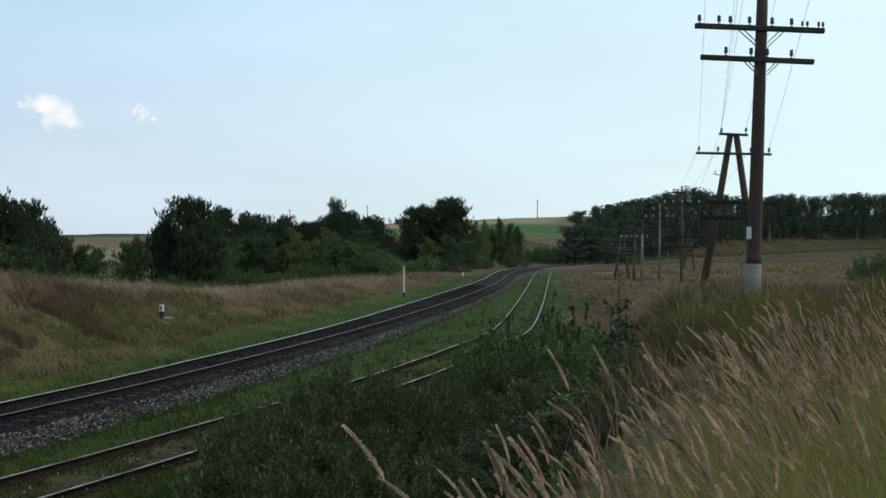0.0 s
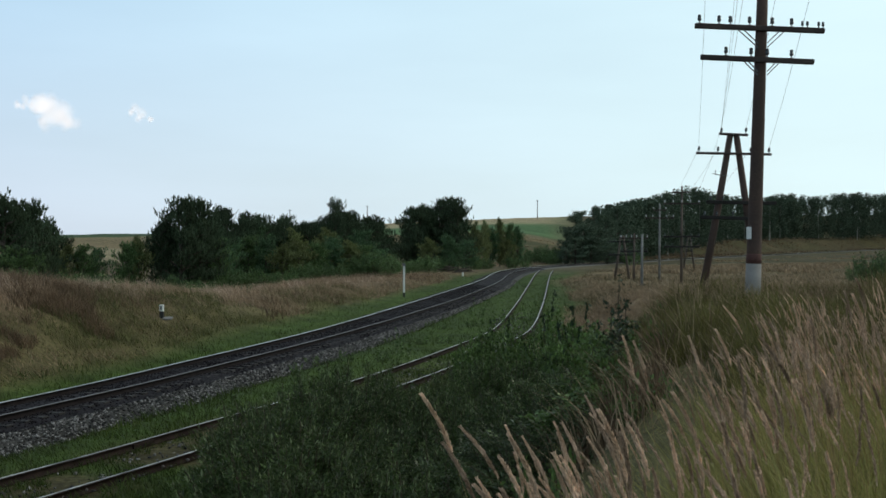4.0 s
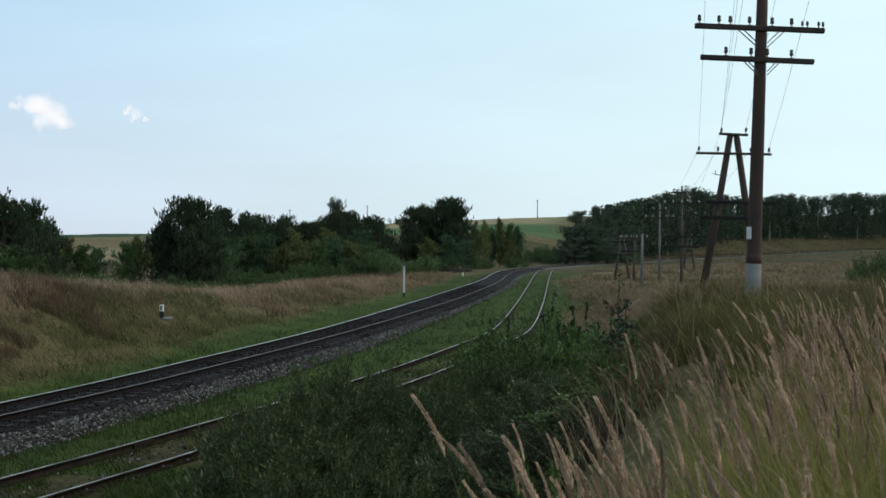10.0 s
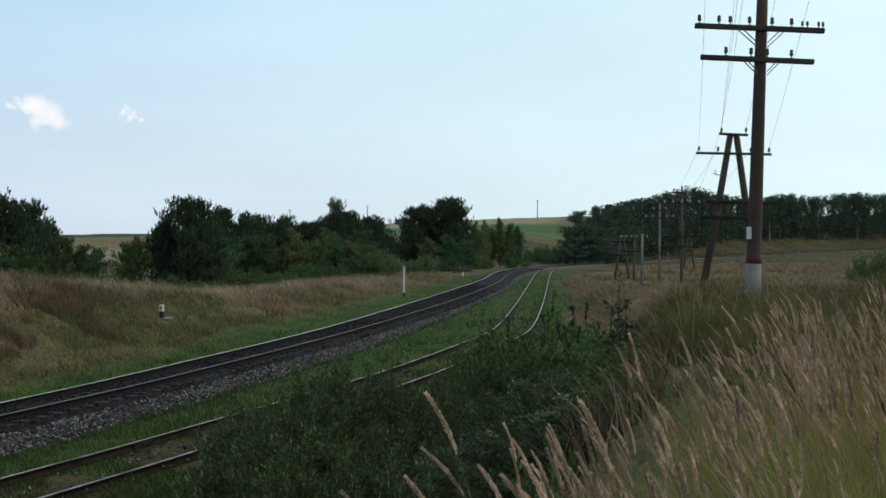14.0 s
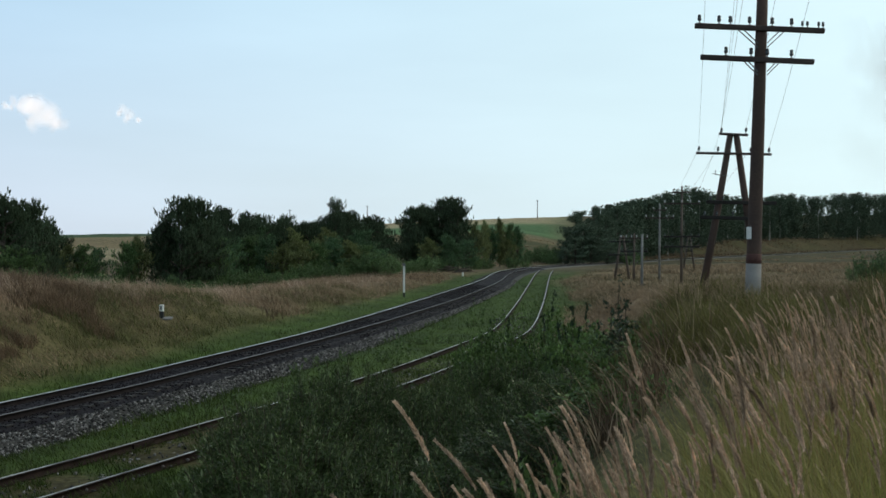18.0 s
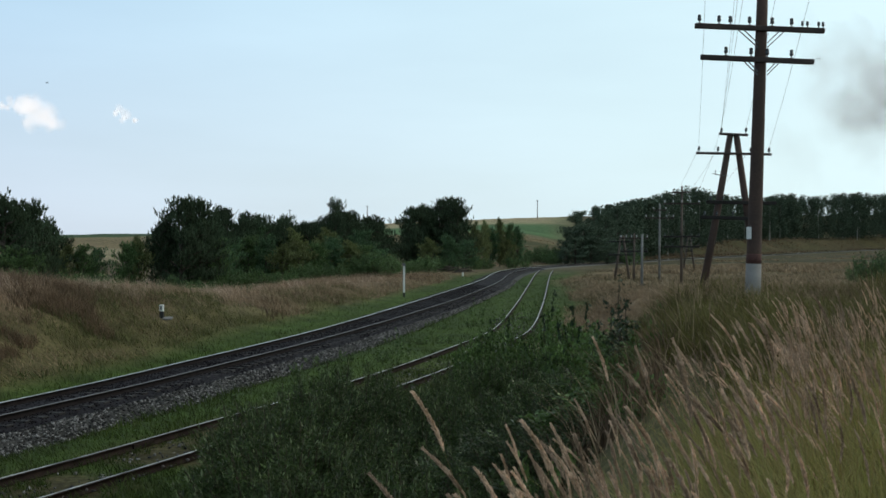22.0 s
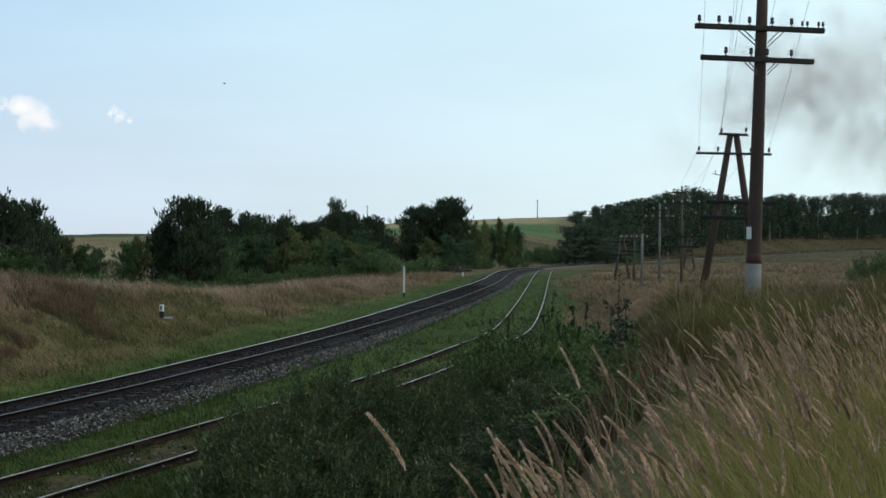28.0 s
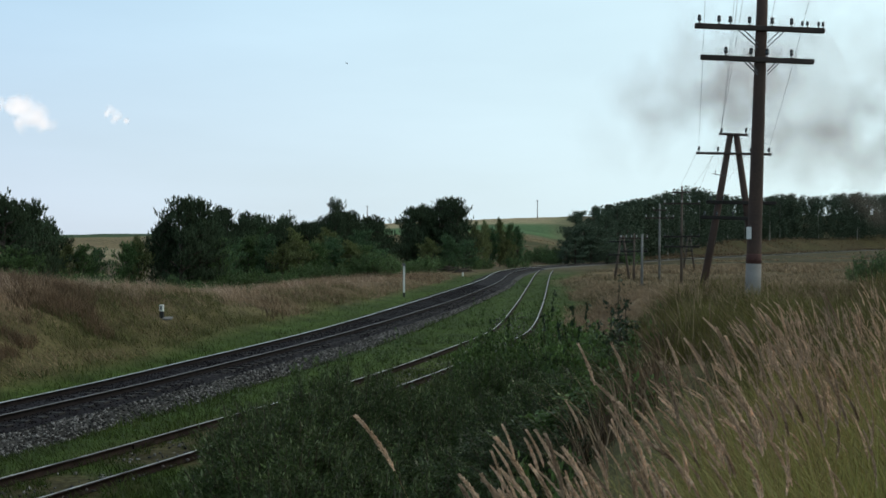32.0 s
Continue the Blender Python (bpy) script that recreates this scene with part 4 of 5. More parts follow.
    for k in range(9):
        d = rng.uniform(330, 470)
        x = d * rng.uniform(0.19, 0.40)
        if offset_from(MAIN, np.array([x]), np.array([d]))[0][0] < -14:
            plant(SCRUB[k % 2], x, d, rng.uniform(1.0, 2.0), rng.uniform(1.2, 2.4), rng.uniform(0, 6))
    for k in range(46):
        t = k / 45
        px = 90 + 840 * t + rng.uniform(-12, 12)
        d = float(np.interp(px, [90, 260, 400, 690, 760, 930], [76, 78, 86, 98, 132, 178])) + rng.uniform(-2, 3)
        x = (px - 784) / 1892.7 * d
        h = rng.uniform(1.2, 2.4)
        plant(SCRUB[k % 2], x, d, h, h * rng.uniform(0.7, 1.0), rng.uniform(0, 6))


woods()


def far_wood():
    """The wood on the right: edge trees as things, the mass behind as one sheet of crowns and trunks."""
    rng, nrg = random.Random(8), np.random.default_rng(8)
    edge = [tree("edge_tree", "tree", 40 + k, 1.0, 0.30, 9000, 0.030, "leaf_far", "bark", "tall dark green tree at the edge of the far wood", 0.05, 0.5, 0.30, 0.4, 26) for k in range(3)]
    for (x, y, top), w in (((27.31, 236.00, 5.99), 5), ((31.07, 245.00, 10.34), 13), ((35.42, 252.00, 11.86), 13), ((39.26, 258.00, 11.22), 12), ((42.96, 264.00, 12.09), 13), ((27.16, 238.00, 3.37), 6), ((31.45, 240.00, 7.04), 12), ((35.61, 246.00, 6.60), 12), ((39.68, 252.00, 6.66), 12), ((46.50, 270.00, 11.70), 13), ((29.18, 236.00, 4.00), 10), ((32.94, 238.00, 4.25), 10), ((37.21, 242.00, 3.74), 10), ((44.43, 262.00, 4.00), 11)):
        tree_at(edge[rng.randrange(3)], x, y, top, w, rng.uniform(0, 6))
    line_px = [1080, 1110, 1150, 1185, 1205, 1240, 1280, 1330, 1400, 1450, 1500, 1540, 1568, 1700]
    line_top = [365, 358, 350, 338, 330, 336, 346, 349, 344, 346, 340, 343, 342, 346]
    cs, sizes, posts = [], [], []
    for k in range(400):
        px = rng.uniform(1075, 1680)
        d = float(np.interp(px, [1075, 1150, 1200, 1330, 1568, 1700], [292, 335, 385, 490, 590, 640])) + rng.random() ** 2 * 60
        top = EYE - (np.interp(px, line_px, line_top) + rng.choice((0, 2, 4, 7, 12)) - 420) / 1892.7 * d
        x = (px - 784) / 1892.7 * d
        g = ground_z(x, d)
        h = max(5.0, (top - g) * rng.uniform(0.94, 1.0))
        lobes = 13
        t = np.r_[nrg.random(lobes - 2) * 0.85 + 0.08, 0.9, 0.96]
        reach = (0.9 + 2.4 * np.sin(t ** 0.8 * 3.0)) * rng.uniform(0.7, 1.25)
        a = nrg.uniform(0, 6.283, lobes)
        mid = np.c_[x + reach * np.cos(a), d + reach * np.sin(a), g + h * t]
        size = nrg.uniform(0.7, 1.6, lobes)
        q = nrg.normal(0, 0.58, (lobes, 56, 3)) * size[:, None, None] * np.array([1, 1, 1.9])
        c = (mid[:, None] + q).reshape(-1, 3)
        c[:, 2] = np.clip(c[:, 2], g, g + h * 1.03)
        cs.append(c)
        posts.append((x, d, g, h))
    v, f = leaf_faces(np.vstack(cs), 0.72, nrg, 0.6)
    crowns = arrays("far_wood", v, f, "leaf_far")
    tagged(crowns, "dense dark green mixed wood along the far meadow", "wood", kind="stuff")
    bm = bmesh.new()
    for x, d, g, h in posts[::7]:
        tube(bm, [(x, d, g - 0.5), (x, d, g + h * 0.8)], [0.16, 0.06], 5)
    tagged(part("far_trunks", bm, "birch_bark"), "pale birch trunks in the far wood", "tree trunks", kind="stuff")


far_wood()


# ---- willow thicket between bank and siding ----
WILLOWS = [bush("willow_bush", 50 + k, 12500, 0.062, "willow", "dense grey-green willow bush below the bank", "bush", 0.23, 56, 9, 1.8, 0.08, 0.55) for k in range(3)]
ALDERS = [bush("alder_bush", 60 + k, 2400, 0.105, "dark_leaf", "dark green round-leaved bush beside the siding", "bush", 0.7, 22, 0, 1.6) for k in range(2)]


def thicket():
    rng = random.Random(11)
    tops = [(-2.36, 15.00, 1.56), (-2.46, 17.00, 1.57), (-2.13, 18.00, 1.60), (-1.54, 21.00, 1.54), (-0.87, 19.50, 1.44), (-0.16, 21.50, 1.18), (0.74, 23.00, 1.33), (1.50, 23.50, 1.27),
            (-1.89, 12.60, 1.54), (-1.70, 13.20, 1.56), (-1.10, 14.50, 1.51), (-0.37, 16.00, 1.38), (0.52, 17.50, 1.41), (1.33, 18.50, 1.36), (1.82, 18.50, 1.46),
            (-1.92, 11.90, 1.45), (-1.53, 11.20, 1.51), (-1.13, 11.60, 1.55), (-0.53, 12.00, 1.53), (0.11, 12.80, 1.57), (0.69, 13.60, 1.56), (1.24, 15.00, 1.54), (1.88, 16.50, 1.65),
            (-2.24, 14.20, 1.57), (-2.47, 16.00, 1.60), (-2.42, 18.00, 1.53), (-1.84, 19.50, 1.58), (-2.04, 13.60, 1.51), (-0.54, 19.00, 1.29), (1.35, 14.50, 1.73), (1.60, 14.00, 1.93), (2.10, 15.50, 2.02), (2.66, 17.00, 1.98), (3.27, 19.00, 1.93), (1.25, 11.50, 1.86), (1.56, 12.00, 1.96), (0.81, 16.00, 1.63), (-0.88, 10.20, 1.57), (-0.24, 10.40, 1.58), (0.32, 10.80, 1.60), (0.89, 11.60, 1.67)]
    for k, (x, y, top) in enumerate(tops):
        g = ground_z(x, y)
        h = max(0.7, (top - g) * (1.16 if x > 0.2 else 1.09))
        plant(WILLOWS[k % 3], x, y, h, rng.uniform(1.0, 1.3), rng.uniform(0, 6), tall=1.8)
    for k, (x, y, top) in enumerate(((1.20, 27.00, 1.60), (1.79, 28.00, 1.49), (3.19, 30.00, 1.75), (3.52, 28.00, 1.49), (2.65, 25.00, 1.49), (3.79, 26.00, 1.53), (3.03, 22.00, 1.44), (0.63, 26.00, 1.39), (2.07, 26.00, 1.50), (2.56, 27.50, 1.50), (3.43, 29.00, 1.55), (3.68, 27.00, 1.65), (3.73, 24.00, 1.64), (1.33, 25.00, 1.49), (0.98, 28.00, 1.34), (2.39, 20.00, 2.10), (2.43, 18.00, 2.23), (3.38, 22.00, 2.20), (3.34, 20.00, 2.31), (2.01, 15.50, 2.08), (2.18, 14.50, 2.20), (2.88, 17.00, 2.19), (1.76, 12.60, 2.10), (2.07, 13.00, 2.15), (2.57, 14.50, 2.24))):
        g = ground_z(x, y)
        plant(ALDERS[k % 2], x, y, max(0.7, (top - g) * 1.12), rng.uniform(0.55, 0.9), rng.uniform(0, 6), tall=1.6)
    for (x, y, top), w in (((25.03, 62.00, 3.34), 1.5), ((27.59, 64.00, 3.15), 1.6), ((25.66, 66.00, 2.54), 0.9)):
        plant(SCRUB[0], x, y, top - ground_z(x, y), w, rng.uniform(0, 6))


thicket()


def weeds():
    """Tall dark weeds that stand singly, and a heap of cut brushwood."""
    rng = random.Random(31)
    proto = bush("tall_weed", 70, 190, 0.22, "dark_leaf", "tall dark thistle-like weed in the dry grass", "weed", 0.5, 4, 0, 2.6)
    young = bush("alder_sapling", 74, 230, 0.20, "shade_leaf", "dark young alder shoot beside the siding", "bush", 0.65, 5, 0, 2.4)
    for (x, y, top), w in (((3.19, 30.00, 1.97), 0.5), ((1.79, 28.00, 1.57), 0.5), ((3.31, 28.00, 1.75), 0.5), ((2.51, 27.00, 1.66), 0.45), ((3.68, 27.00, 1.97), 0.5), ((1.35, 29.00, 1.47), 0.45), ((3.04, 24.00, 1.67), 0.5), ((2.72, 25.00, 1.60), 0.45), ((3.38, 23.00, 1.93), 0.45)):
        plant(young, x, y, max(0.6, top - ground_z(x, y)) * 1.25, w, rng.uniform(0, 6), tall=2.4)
    for (x, y, top), w in (((1.64, 50.00, 0.96), 0.4), ((4.18, 52.00, 0.84), 0.4), ((2.23, 44.00, 1.02), 0.4), ((-1.29, 34.00, 0.91), 0.4),
                           ((-14.02, 62.00, 1.51), 0.5), ((-10.63, 58.00, 0.57), 0.35), ((-12.84, 62.00, 0.86), 0.4)):
        g = ground_z(x, y)
        plant(proto, x, y, max(0.5, top - g) * 1.25, w * 1.2, rng.uniform(0, 6), tall=2.6)
    low = bush("verge_weed", 72, 260, 0.16, "dark_leaf", "low dark green weed clump on the verge", "weed", 0.45, 8)
    for k in range(26):
        y = rng.uniform(30, 90)
        x = float(np.interp(y, MAIN[:, 1], MAIN[:, 0])) + rng.uniform(2.6, 9.5) * (0.55 + y / 130)
        if x < bank_edge(y) - 2.2 and abs(offset_from(SIDE, np.array([x]), np.array([y]))[0][0]) > 0.95:
            s = rng.uniform(0.22, 0.5)
            plant(low, x, y, s, s * rng.uniform(0.6, 1.1), rng.uniform(0, 6))
    x, y, _ = (1.53, 132.00, 0.51)
    for k in range(60):
        yy = rng.uniform(9.5, 21)
        xx = float(bank_edge(yy)) + rng.uniform(-2.0, 0.15)
        s = rng.uniform(0.3, 0.75)
        plant(low, xx, yy, s, s * rng.uniform(0.5, 0.8), rng.uniform(0, 6))
    heap = root("brush_pile", (x, y, ground_z(x, y)), "dark heap of cut brushwood beside the main track", "brush pile")
    for k in range(14):
        bm = bmesh.new()
        a = rng.uniform(-0.5, 0.5)
        c = Vector((rng.uniform(-1.5, 1.5), rng.uniform(-0.6, 0.6), rng.uniform(0.1, 0.75)))
        d = Vector((math.cos(a), math.sin(a), rng.uniform(-0.25, 0.3))) * rng.uniform(0.5, 1.3)
        tube(bm, [c - d, c + Vector((0, 0, 0.08)), c + d], [0.06, 0.07, 0.02], 5)
        part("branch", bm, "bark", heap)


weeds()


def sapling(x, y, top, seed, count):
    """A thin young alder: stem, a few twigs and loose dark leaves, sparse towards the tip."""
    rng, nrg = random.Random(seed), np.random.default_rng(seed)
    g = ground_z(x, y)
    h = top - g
    p = root("alder_sapling", (x, y, g), "thin dark-leaved alder sapling in the dry grass", "sapling")
    bm = bmesh.new()
    tube(bm, [(0, 0, -0.1), (0.03, 0, h * 0.4), (-0.02, 0, h * 0.75), (0.0, 0, h)], [0.014, 0.011, 0.007, 0.003], 5)
    cs = [np.c_[nrg.normal(0, 0.025, (count // 3, 2)), h * (1 - 0.5 * nrg.random(count // 3) ** 0.8)]]
    for k in range(7):
        z, a, reach = h * rng.uniform(0.42, 0.72), rng.uniform(0, 6.283), rng.uniform(0.12, 0.27)
        tip = Vector((math.cos(a) * reach, math.sin(a) * reach, z + reach * rng.uniform(0.3, 0.9)))
        tube(bm, [(0, 0, z), tip], [0.006, 0.002], 4)
        t = nrg.random((count // 9, 1))
        cs.append(np.array([0, 0, z]) * (1 - t) + np.array(tip) * t + nrg.normal(0, 0.025, (count // 9, 3)))
    part("stem", bm, "twig", p)
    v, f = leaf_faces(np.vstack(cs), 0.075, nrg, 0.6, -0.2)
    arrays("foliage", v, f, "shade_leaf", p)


for k, (x, y, top, count) in enumerate(((2.56, 15.5, 3.47, 90), (2.68, 15.6, 3.12, 80), (2.42, 15.3, 3.00, 80), (2.50, 15.0, 2.86, 90))):
    sapling(x, y, top, 400 + k, count)


# ---- grass that covers the ground ----
def blades(name, xs, ys, high, wide, mat, label, seed, lean=(-0.25, 0.0), wild=0.38):
    """Narrow bent blades, two faces each, rooted on the ground at the given places."""
    rng = np.random.default_rng(seed)
    n = len(xs)
    z = height(xs, ys) - 0.02
    tuft = 0.38 * speckle(xs, ys, 0.7, seed + 5) + 0.22 * speckle(xs, ys, 0.25, seed + 6)
    h = high * rng.uniform(0.5, 1.25, n) * (1 + tuft)
    a = rng.uniform(0, 6.283, n)
    s = np.c_[np.cos(a), np.sin(a), np.zeros(n)] * (wide * rng.uniform(0.6, 1.4, n))[:, None]
    b = np.c_[xs, ys, z]
    ox, oy = 0.3 * speckle(xs, ys, 0.6, seed + 7), 0.25 * speckle(xs, ys, 0.6, seed + 8)
    d1 = np.c_[rng.normal(lean[0], wild, n) * h * 0.4 + ox * h * 0.4, rng.normal(lean[1], wild, n) * h * 0.4 + oy * h * 0.4, h * 0.6]
    d2 = np.c_[d1[:, 0] * 2.6, d1[:, 1] * 2.6, h]
    v = np.stack([b - s, b + s, b + d1 + s * 0.6, b + d1 - s * 0.6, b + d2], 1).reshape(-1, 3)
    i = np.arange(n)[:, None] * 5
    tri = np.concatenate([i + [0, 1, 2], i + [0, 2, 3], i + [3, 2, 4]], 0)
    return tagged(arrays(name, v, tri, mat), label, "grass", kind="stuff")


def scatter(count, d0, d1, u0, u1, seed, keep):
    """Places in plan, denser near the camera's side, kept where keep(x, y) is true."""
    rng = np.random.default_rng(seed)
    d = d0 * (d1 / d0) ** rng.random(count)
    x = d * rng.uniform(u0, u1, count)
    k = keep(x, d)
    return x[k], d[k]


def patch(x, y, size, seed):
    return 1.1 * speckle(x, y, size * 2.2, seed) + 0.45 * speckle(x, y, size * 0.9, seed + 50)


def meadow():
    def verge(x, y):
        dm, ds = offset_from(MAIN, x, y)[0], offset_from(SIDE, x, y)[0]
        ok = ((dm > 1.95) & (x < meadow_edge(y) - 1.6 - 1.1 * smooth01(24, 34, y))) | ((dm < -1.9) & (dm > -3.9 - 0.9 * smooth01(34, 46, y)))
        ok &= (np.abs(np.abs(ds) - 0.8) > np.where(y > 27, 0.03, 0.085))
        return ok & ((np.abs(ds) > 1.2) | (patch(x, y, 0.4, 2) > 0.25) | (y > 26))
    x, y = scatter(210000, 11, 125, -0.46, 0.26, 1, verge)
    blades("verge_grass", x, y, 0.13, 0.008, "grass_green", "short green grass between the tracks", 1)
    x, y = scatter(22000, 11, 110, -0.46, 0.26, 2, lambda x, y: verge(x, y) & (patch(x, y, 1.3, 1) > 0.25) & ((np.abs(offset_from(SIDE, x, y)[0]) > 1.0) | (y > 30)))
    blades("verge_weeds", x, y, 0.26, 0.015, "grass_green", "taller green weeds along the tracks", 2)

    def bank(x, y):
        dm = offset_from(MAIN, x, y)[0]
        return (dm < -3.5 - 0.9 * smooth01(34, 46, y)) & (dm > -26) & (np.hypot(x + 10.85, y - 41.35) > 0.5)
    def rise(x, y):
        return -offset_from(MAIN, x, y)[0] + lumps(x, y, 2.3, 0.8)
    x, y = scatter(190000, 28, 115, -0.50, 0.10, 3, lambda x, y: bank(x, y) & ((rise(x, y) > 7.0) | ((y > 52) & (rise(x, y) > 4.6))))
    blades("bank_dry_grass", x, y, 0.40, 0.008, "grass_brown", "tall dry straw-coloured grass on the crest of the cutting bank", 3, (-0.45, 0.0), 0.7)
    x, y = scatter(120000, 28, 75, -0.50, 0.02, 24, lambda x, y: bank(x, y) & (rise(x, y) < 8.8) & (rise(x, y) > 4.2) & (patch(x, y, 2.1, 5) > -0.35) & (x / y > -0.36 + 0.03 * patch(x, y, 1.3, 2)))
    blades("bank_green_grass", x, y, 0.30, 0.008, "grass_slope", "olive-green grass in patches on the cutting bank", 24, (-0.4, 0.0), 0.7)
    x, y = scatter(110000, 24, 60, -0.50, -0.30, 25, lambda x, y: bank(x, y) & (x / y < -0.35 + 0.04 * patch(x, y, 1.1, 4)) & (rise(x, y) > 4.8 + 1.2 * patch(x, y, 0.6, 11)) & (patch(x, y, 1.7, 8) + 0.6 * patch(x, y, 0.35, 12) > -0.5))
    blades("bank_russet_grass", x, y, 0.52, 0.009, "grass_russet", "dark russet dead grass on the cutting bank", 25, (-0.35, 0.0), 0.6)
    x, y = scatter(16000, 50, 115, -0.17, 0.05, 28, lambda x, y: bank(x, y) & (rise(x, y) > 4.2) & (patch(x, y, 2.0, 6) + 0.6 * patch(x, y, 0.8, 2) > 0.15))
    blades("bank_dull_grass", x, y, 0.45, 0.014, "grass_russet", "dull brown grass in patches before the trees", 28)
    x, y = scatter(90000, 28, 110, -0.50, 0.10, 26, lambda x, y: bank(x, y) & (rise(x, y) > 7.6) & (rise(x, y) < 12) & (patch(x, y, 0.8, 3) > -0.1))
    blades("crest_plumes", x, y, 0.52, 0.008, "plume", "pale feathery grass along the crest of the bank", 26, (-0.5, 0.0), 0.5)
    x, y = scatter(90000, 26, 90, -0.50, 0.10, 4, lambda x, y: bank(x, y) & (rise(x, y) < 7.5))
    blades("bank_mixed_grass", x, y, 0.17, 0.009, "grass_slope", "short yellow-green grass on the cutting bank", 4)
    x, y = scatter(60000, 26, 90, -0.50, 0.10, 14, lambda x, y: bank(x, y) & (rise(x, y) < 6.8) & (np.sin(2.3 * rise(x, y) + 1.3 * np.sin(y * 0.35)) + 0.5 * patch(x, y, 0.7, 3) > 0.4))
    blades("bank_hay", x, y, 0.26, 0.011, "grass_dry", "flattened dry hay on the cutting bank", 14, (-1.2, -0.6), 0.9)

    def right(x, y):
        return x + lumps(x, y, 1.6, 0.7) > meadow_edge(y) - 3.0 - 0.9 * smooth01(24, 34, y)
    x, y = scatter(150000, 20, 80, 0.06, 0.52, 5, lambda x, y: right(x, y) & (patch(x, y, 2.4, 5) > -0.2))
    blades("meadow_dry_grass", x, y, 0.40, 0.009, "grass_brown", "tall dry grass on the right-hand meadow", 5, (-0.3, 0.0), 0.7)
    x, y = scatter(170000, 9, 60, 0.06, 0.52, 6, lambda x, y: right(x, y) & ((y < 23 + 3 * patch(x, y, 3.0, 4)) & (x > bank_edge(y) - 2.2) & ((y > 13) | (x > bank_edge(y) + 0.9))))
    blades("meadow_mixed_grass", x, y, 0.48, 0.009, "grass_olive", "olive meadow grass round the poles", 6, (-0.08, 0.0), 0.33)
    x, y = scatter(2600, 10, 26, 0.06, 0.52, 16, lambda x, y: right(x, y) & (x > bank_edge(y) - 0.8))
    blades("pole_dry_stalks", x, y, 0.62, 0.006, "grass_dry", "thin dry stalks among the olive grass", 16, (-0.3, 0.0), 0.5)
    x, y = scatter(70000, 22, 150, 0.06, 0.52, 9, lambda x, y: right(x, y) & (patch(x, y, 1.7, 6) > 0.2))
    blades("meadow_pale_grass", x, y, 0.45, 0.013, "grass_dry", "pale dry grass in patches on the right-hand meadow", 9, (-0.4, 0.0), 0.8)
    x, y = scatter(45000, 50, 150, 0.06, 0.52, 15, lambda x, y: right(x, y))
    blades("meadow_dull_grass", x, y, 0.36, 0.012, "grass_bank", "dull olive-brown grass along the pole line", 15, (-0.2, 0.0), 0.7)
    x, y = scatter(70000, 120, 480, -0.2, 0.52, 7, lambda x, y: (np.abs(offset_from(MAIN, x, y)[0]) > 12) & (patch(x, y, 9.0, 2) > 0.0))
    blades("distant_grass", x, y, 0.45, 0.10, "grass_dry", "dry grass on the distant meadow", 7)
    x, y = scatter(60000, 240, 620, 0.12, 0.50, 27, lambda x, y: (offset_from(MAIN, x, y)[0] < -10) & (patch(x, y, 12.0, 3) + patch(x, y, 4.0, 1) > -0.5))
    blades("hump_grass", x, y, 0.7, 0.12, "grass_russet", "faded dry grass on the humps before the far wood", 27, (-0.2, 0.0), 0.6)
    def beside_rails(x, y):
        ds = offset_from(SIDE, x, y)[0]
        return (((ds > 0.87) & (ds < 1.35)) | ((ds > -0.72) & (ds < -0.3))) & (patch(x, y, 0.5, 9) > np.where(y < 24, 0.35, np.where(y < 40, -0.15, -0.45)))
    x, y = scatter(120000, 12, 62, -0.46, 0.12, 29, beside_rails)
    blades("rail_grass", x, y, np.where(offset_from(SIDE, x, y)[0] < 0, 0.17, 0.23), 0.007, "grass_green", "tufts of green grass that hide the siding rails", 29)
    # dark russet here puts the shadow beside the olive hump into the grass colour
    x, y = scatter(24000, 11, 26, -0.2, 0.3, 8, lambda x, y: (x > bank_edge(y) - 1.9) & (x < bank_edge(y) + 0.2))
    blades("slope_grass", x, y, 0.42, 0.010, "grass_russet", "brown dead grass, coloured darker for shade, on the slope of the near bank", 8)


meadow()


# ---- reed grass on the near bank, in rigid tufts that sway ----
def seed_head(c, d, length, wide, n, rng):
    """A dense plume about a drooping axis from c along d: slender spikelets that lie along it."""
    t = rng.random(n)
    r = wide * np.sin(np.clip(t * 0.93 + 0.05, 0, 1) ** 0.75 * 3.1) * (0.92 + 0.14 * np.sin(t * 31 + rng.uniform(0, 6)))
    q = rng.normal(0, 1, (n, 3))
    q -= d * (q @ d)[:, None]
    q /= np.linalg.norm(q, axis=1)[:, None]
    droop = np.array([-0.16, 0.0, -0.05]) * length
    mid = c + d * (t * length)[:, None] + droop * (t ** 2)[:, None] + q * (r * rng.uniform(0.15, 0.95, n))[:, None]
    w = d * 1.0 + droop / length * 2 * t[:, None] + q * 0.36
    return leaf_faces(mid, 0.019, rng, 0.22, 0.0, w * 2.2)


def curve_points(foot, high, bend, az, n=5):
    t = np.linspace(0, 1, n)
    return foot + np.c_[np.cos(az) * bend * t ** 2.2, np.sin(az) * bend * t ** 2.2, high * (t - 0.12 * t ** 3 * min(1.0, abs(bend) / high * 2))]


def strip(pts, wide, rng):
    """A tapering flat blade along points."""
    a = rng.uniform(0, 6.283)
    s = np.array([np.cos(a), np.sin(a), 0.0])
    w = wide * np.linspace(1, 0.12, len(pts))[:, None]
    v = np.stack([pts - s * w, pts + s * w], 1).reshape(-1, 3)
    k = np.arange(len(pts) - 1)[:, None] * 2
    return v, k + np.array([[0, 1, 3, 2]])


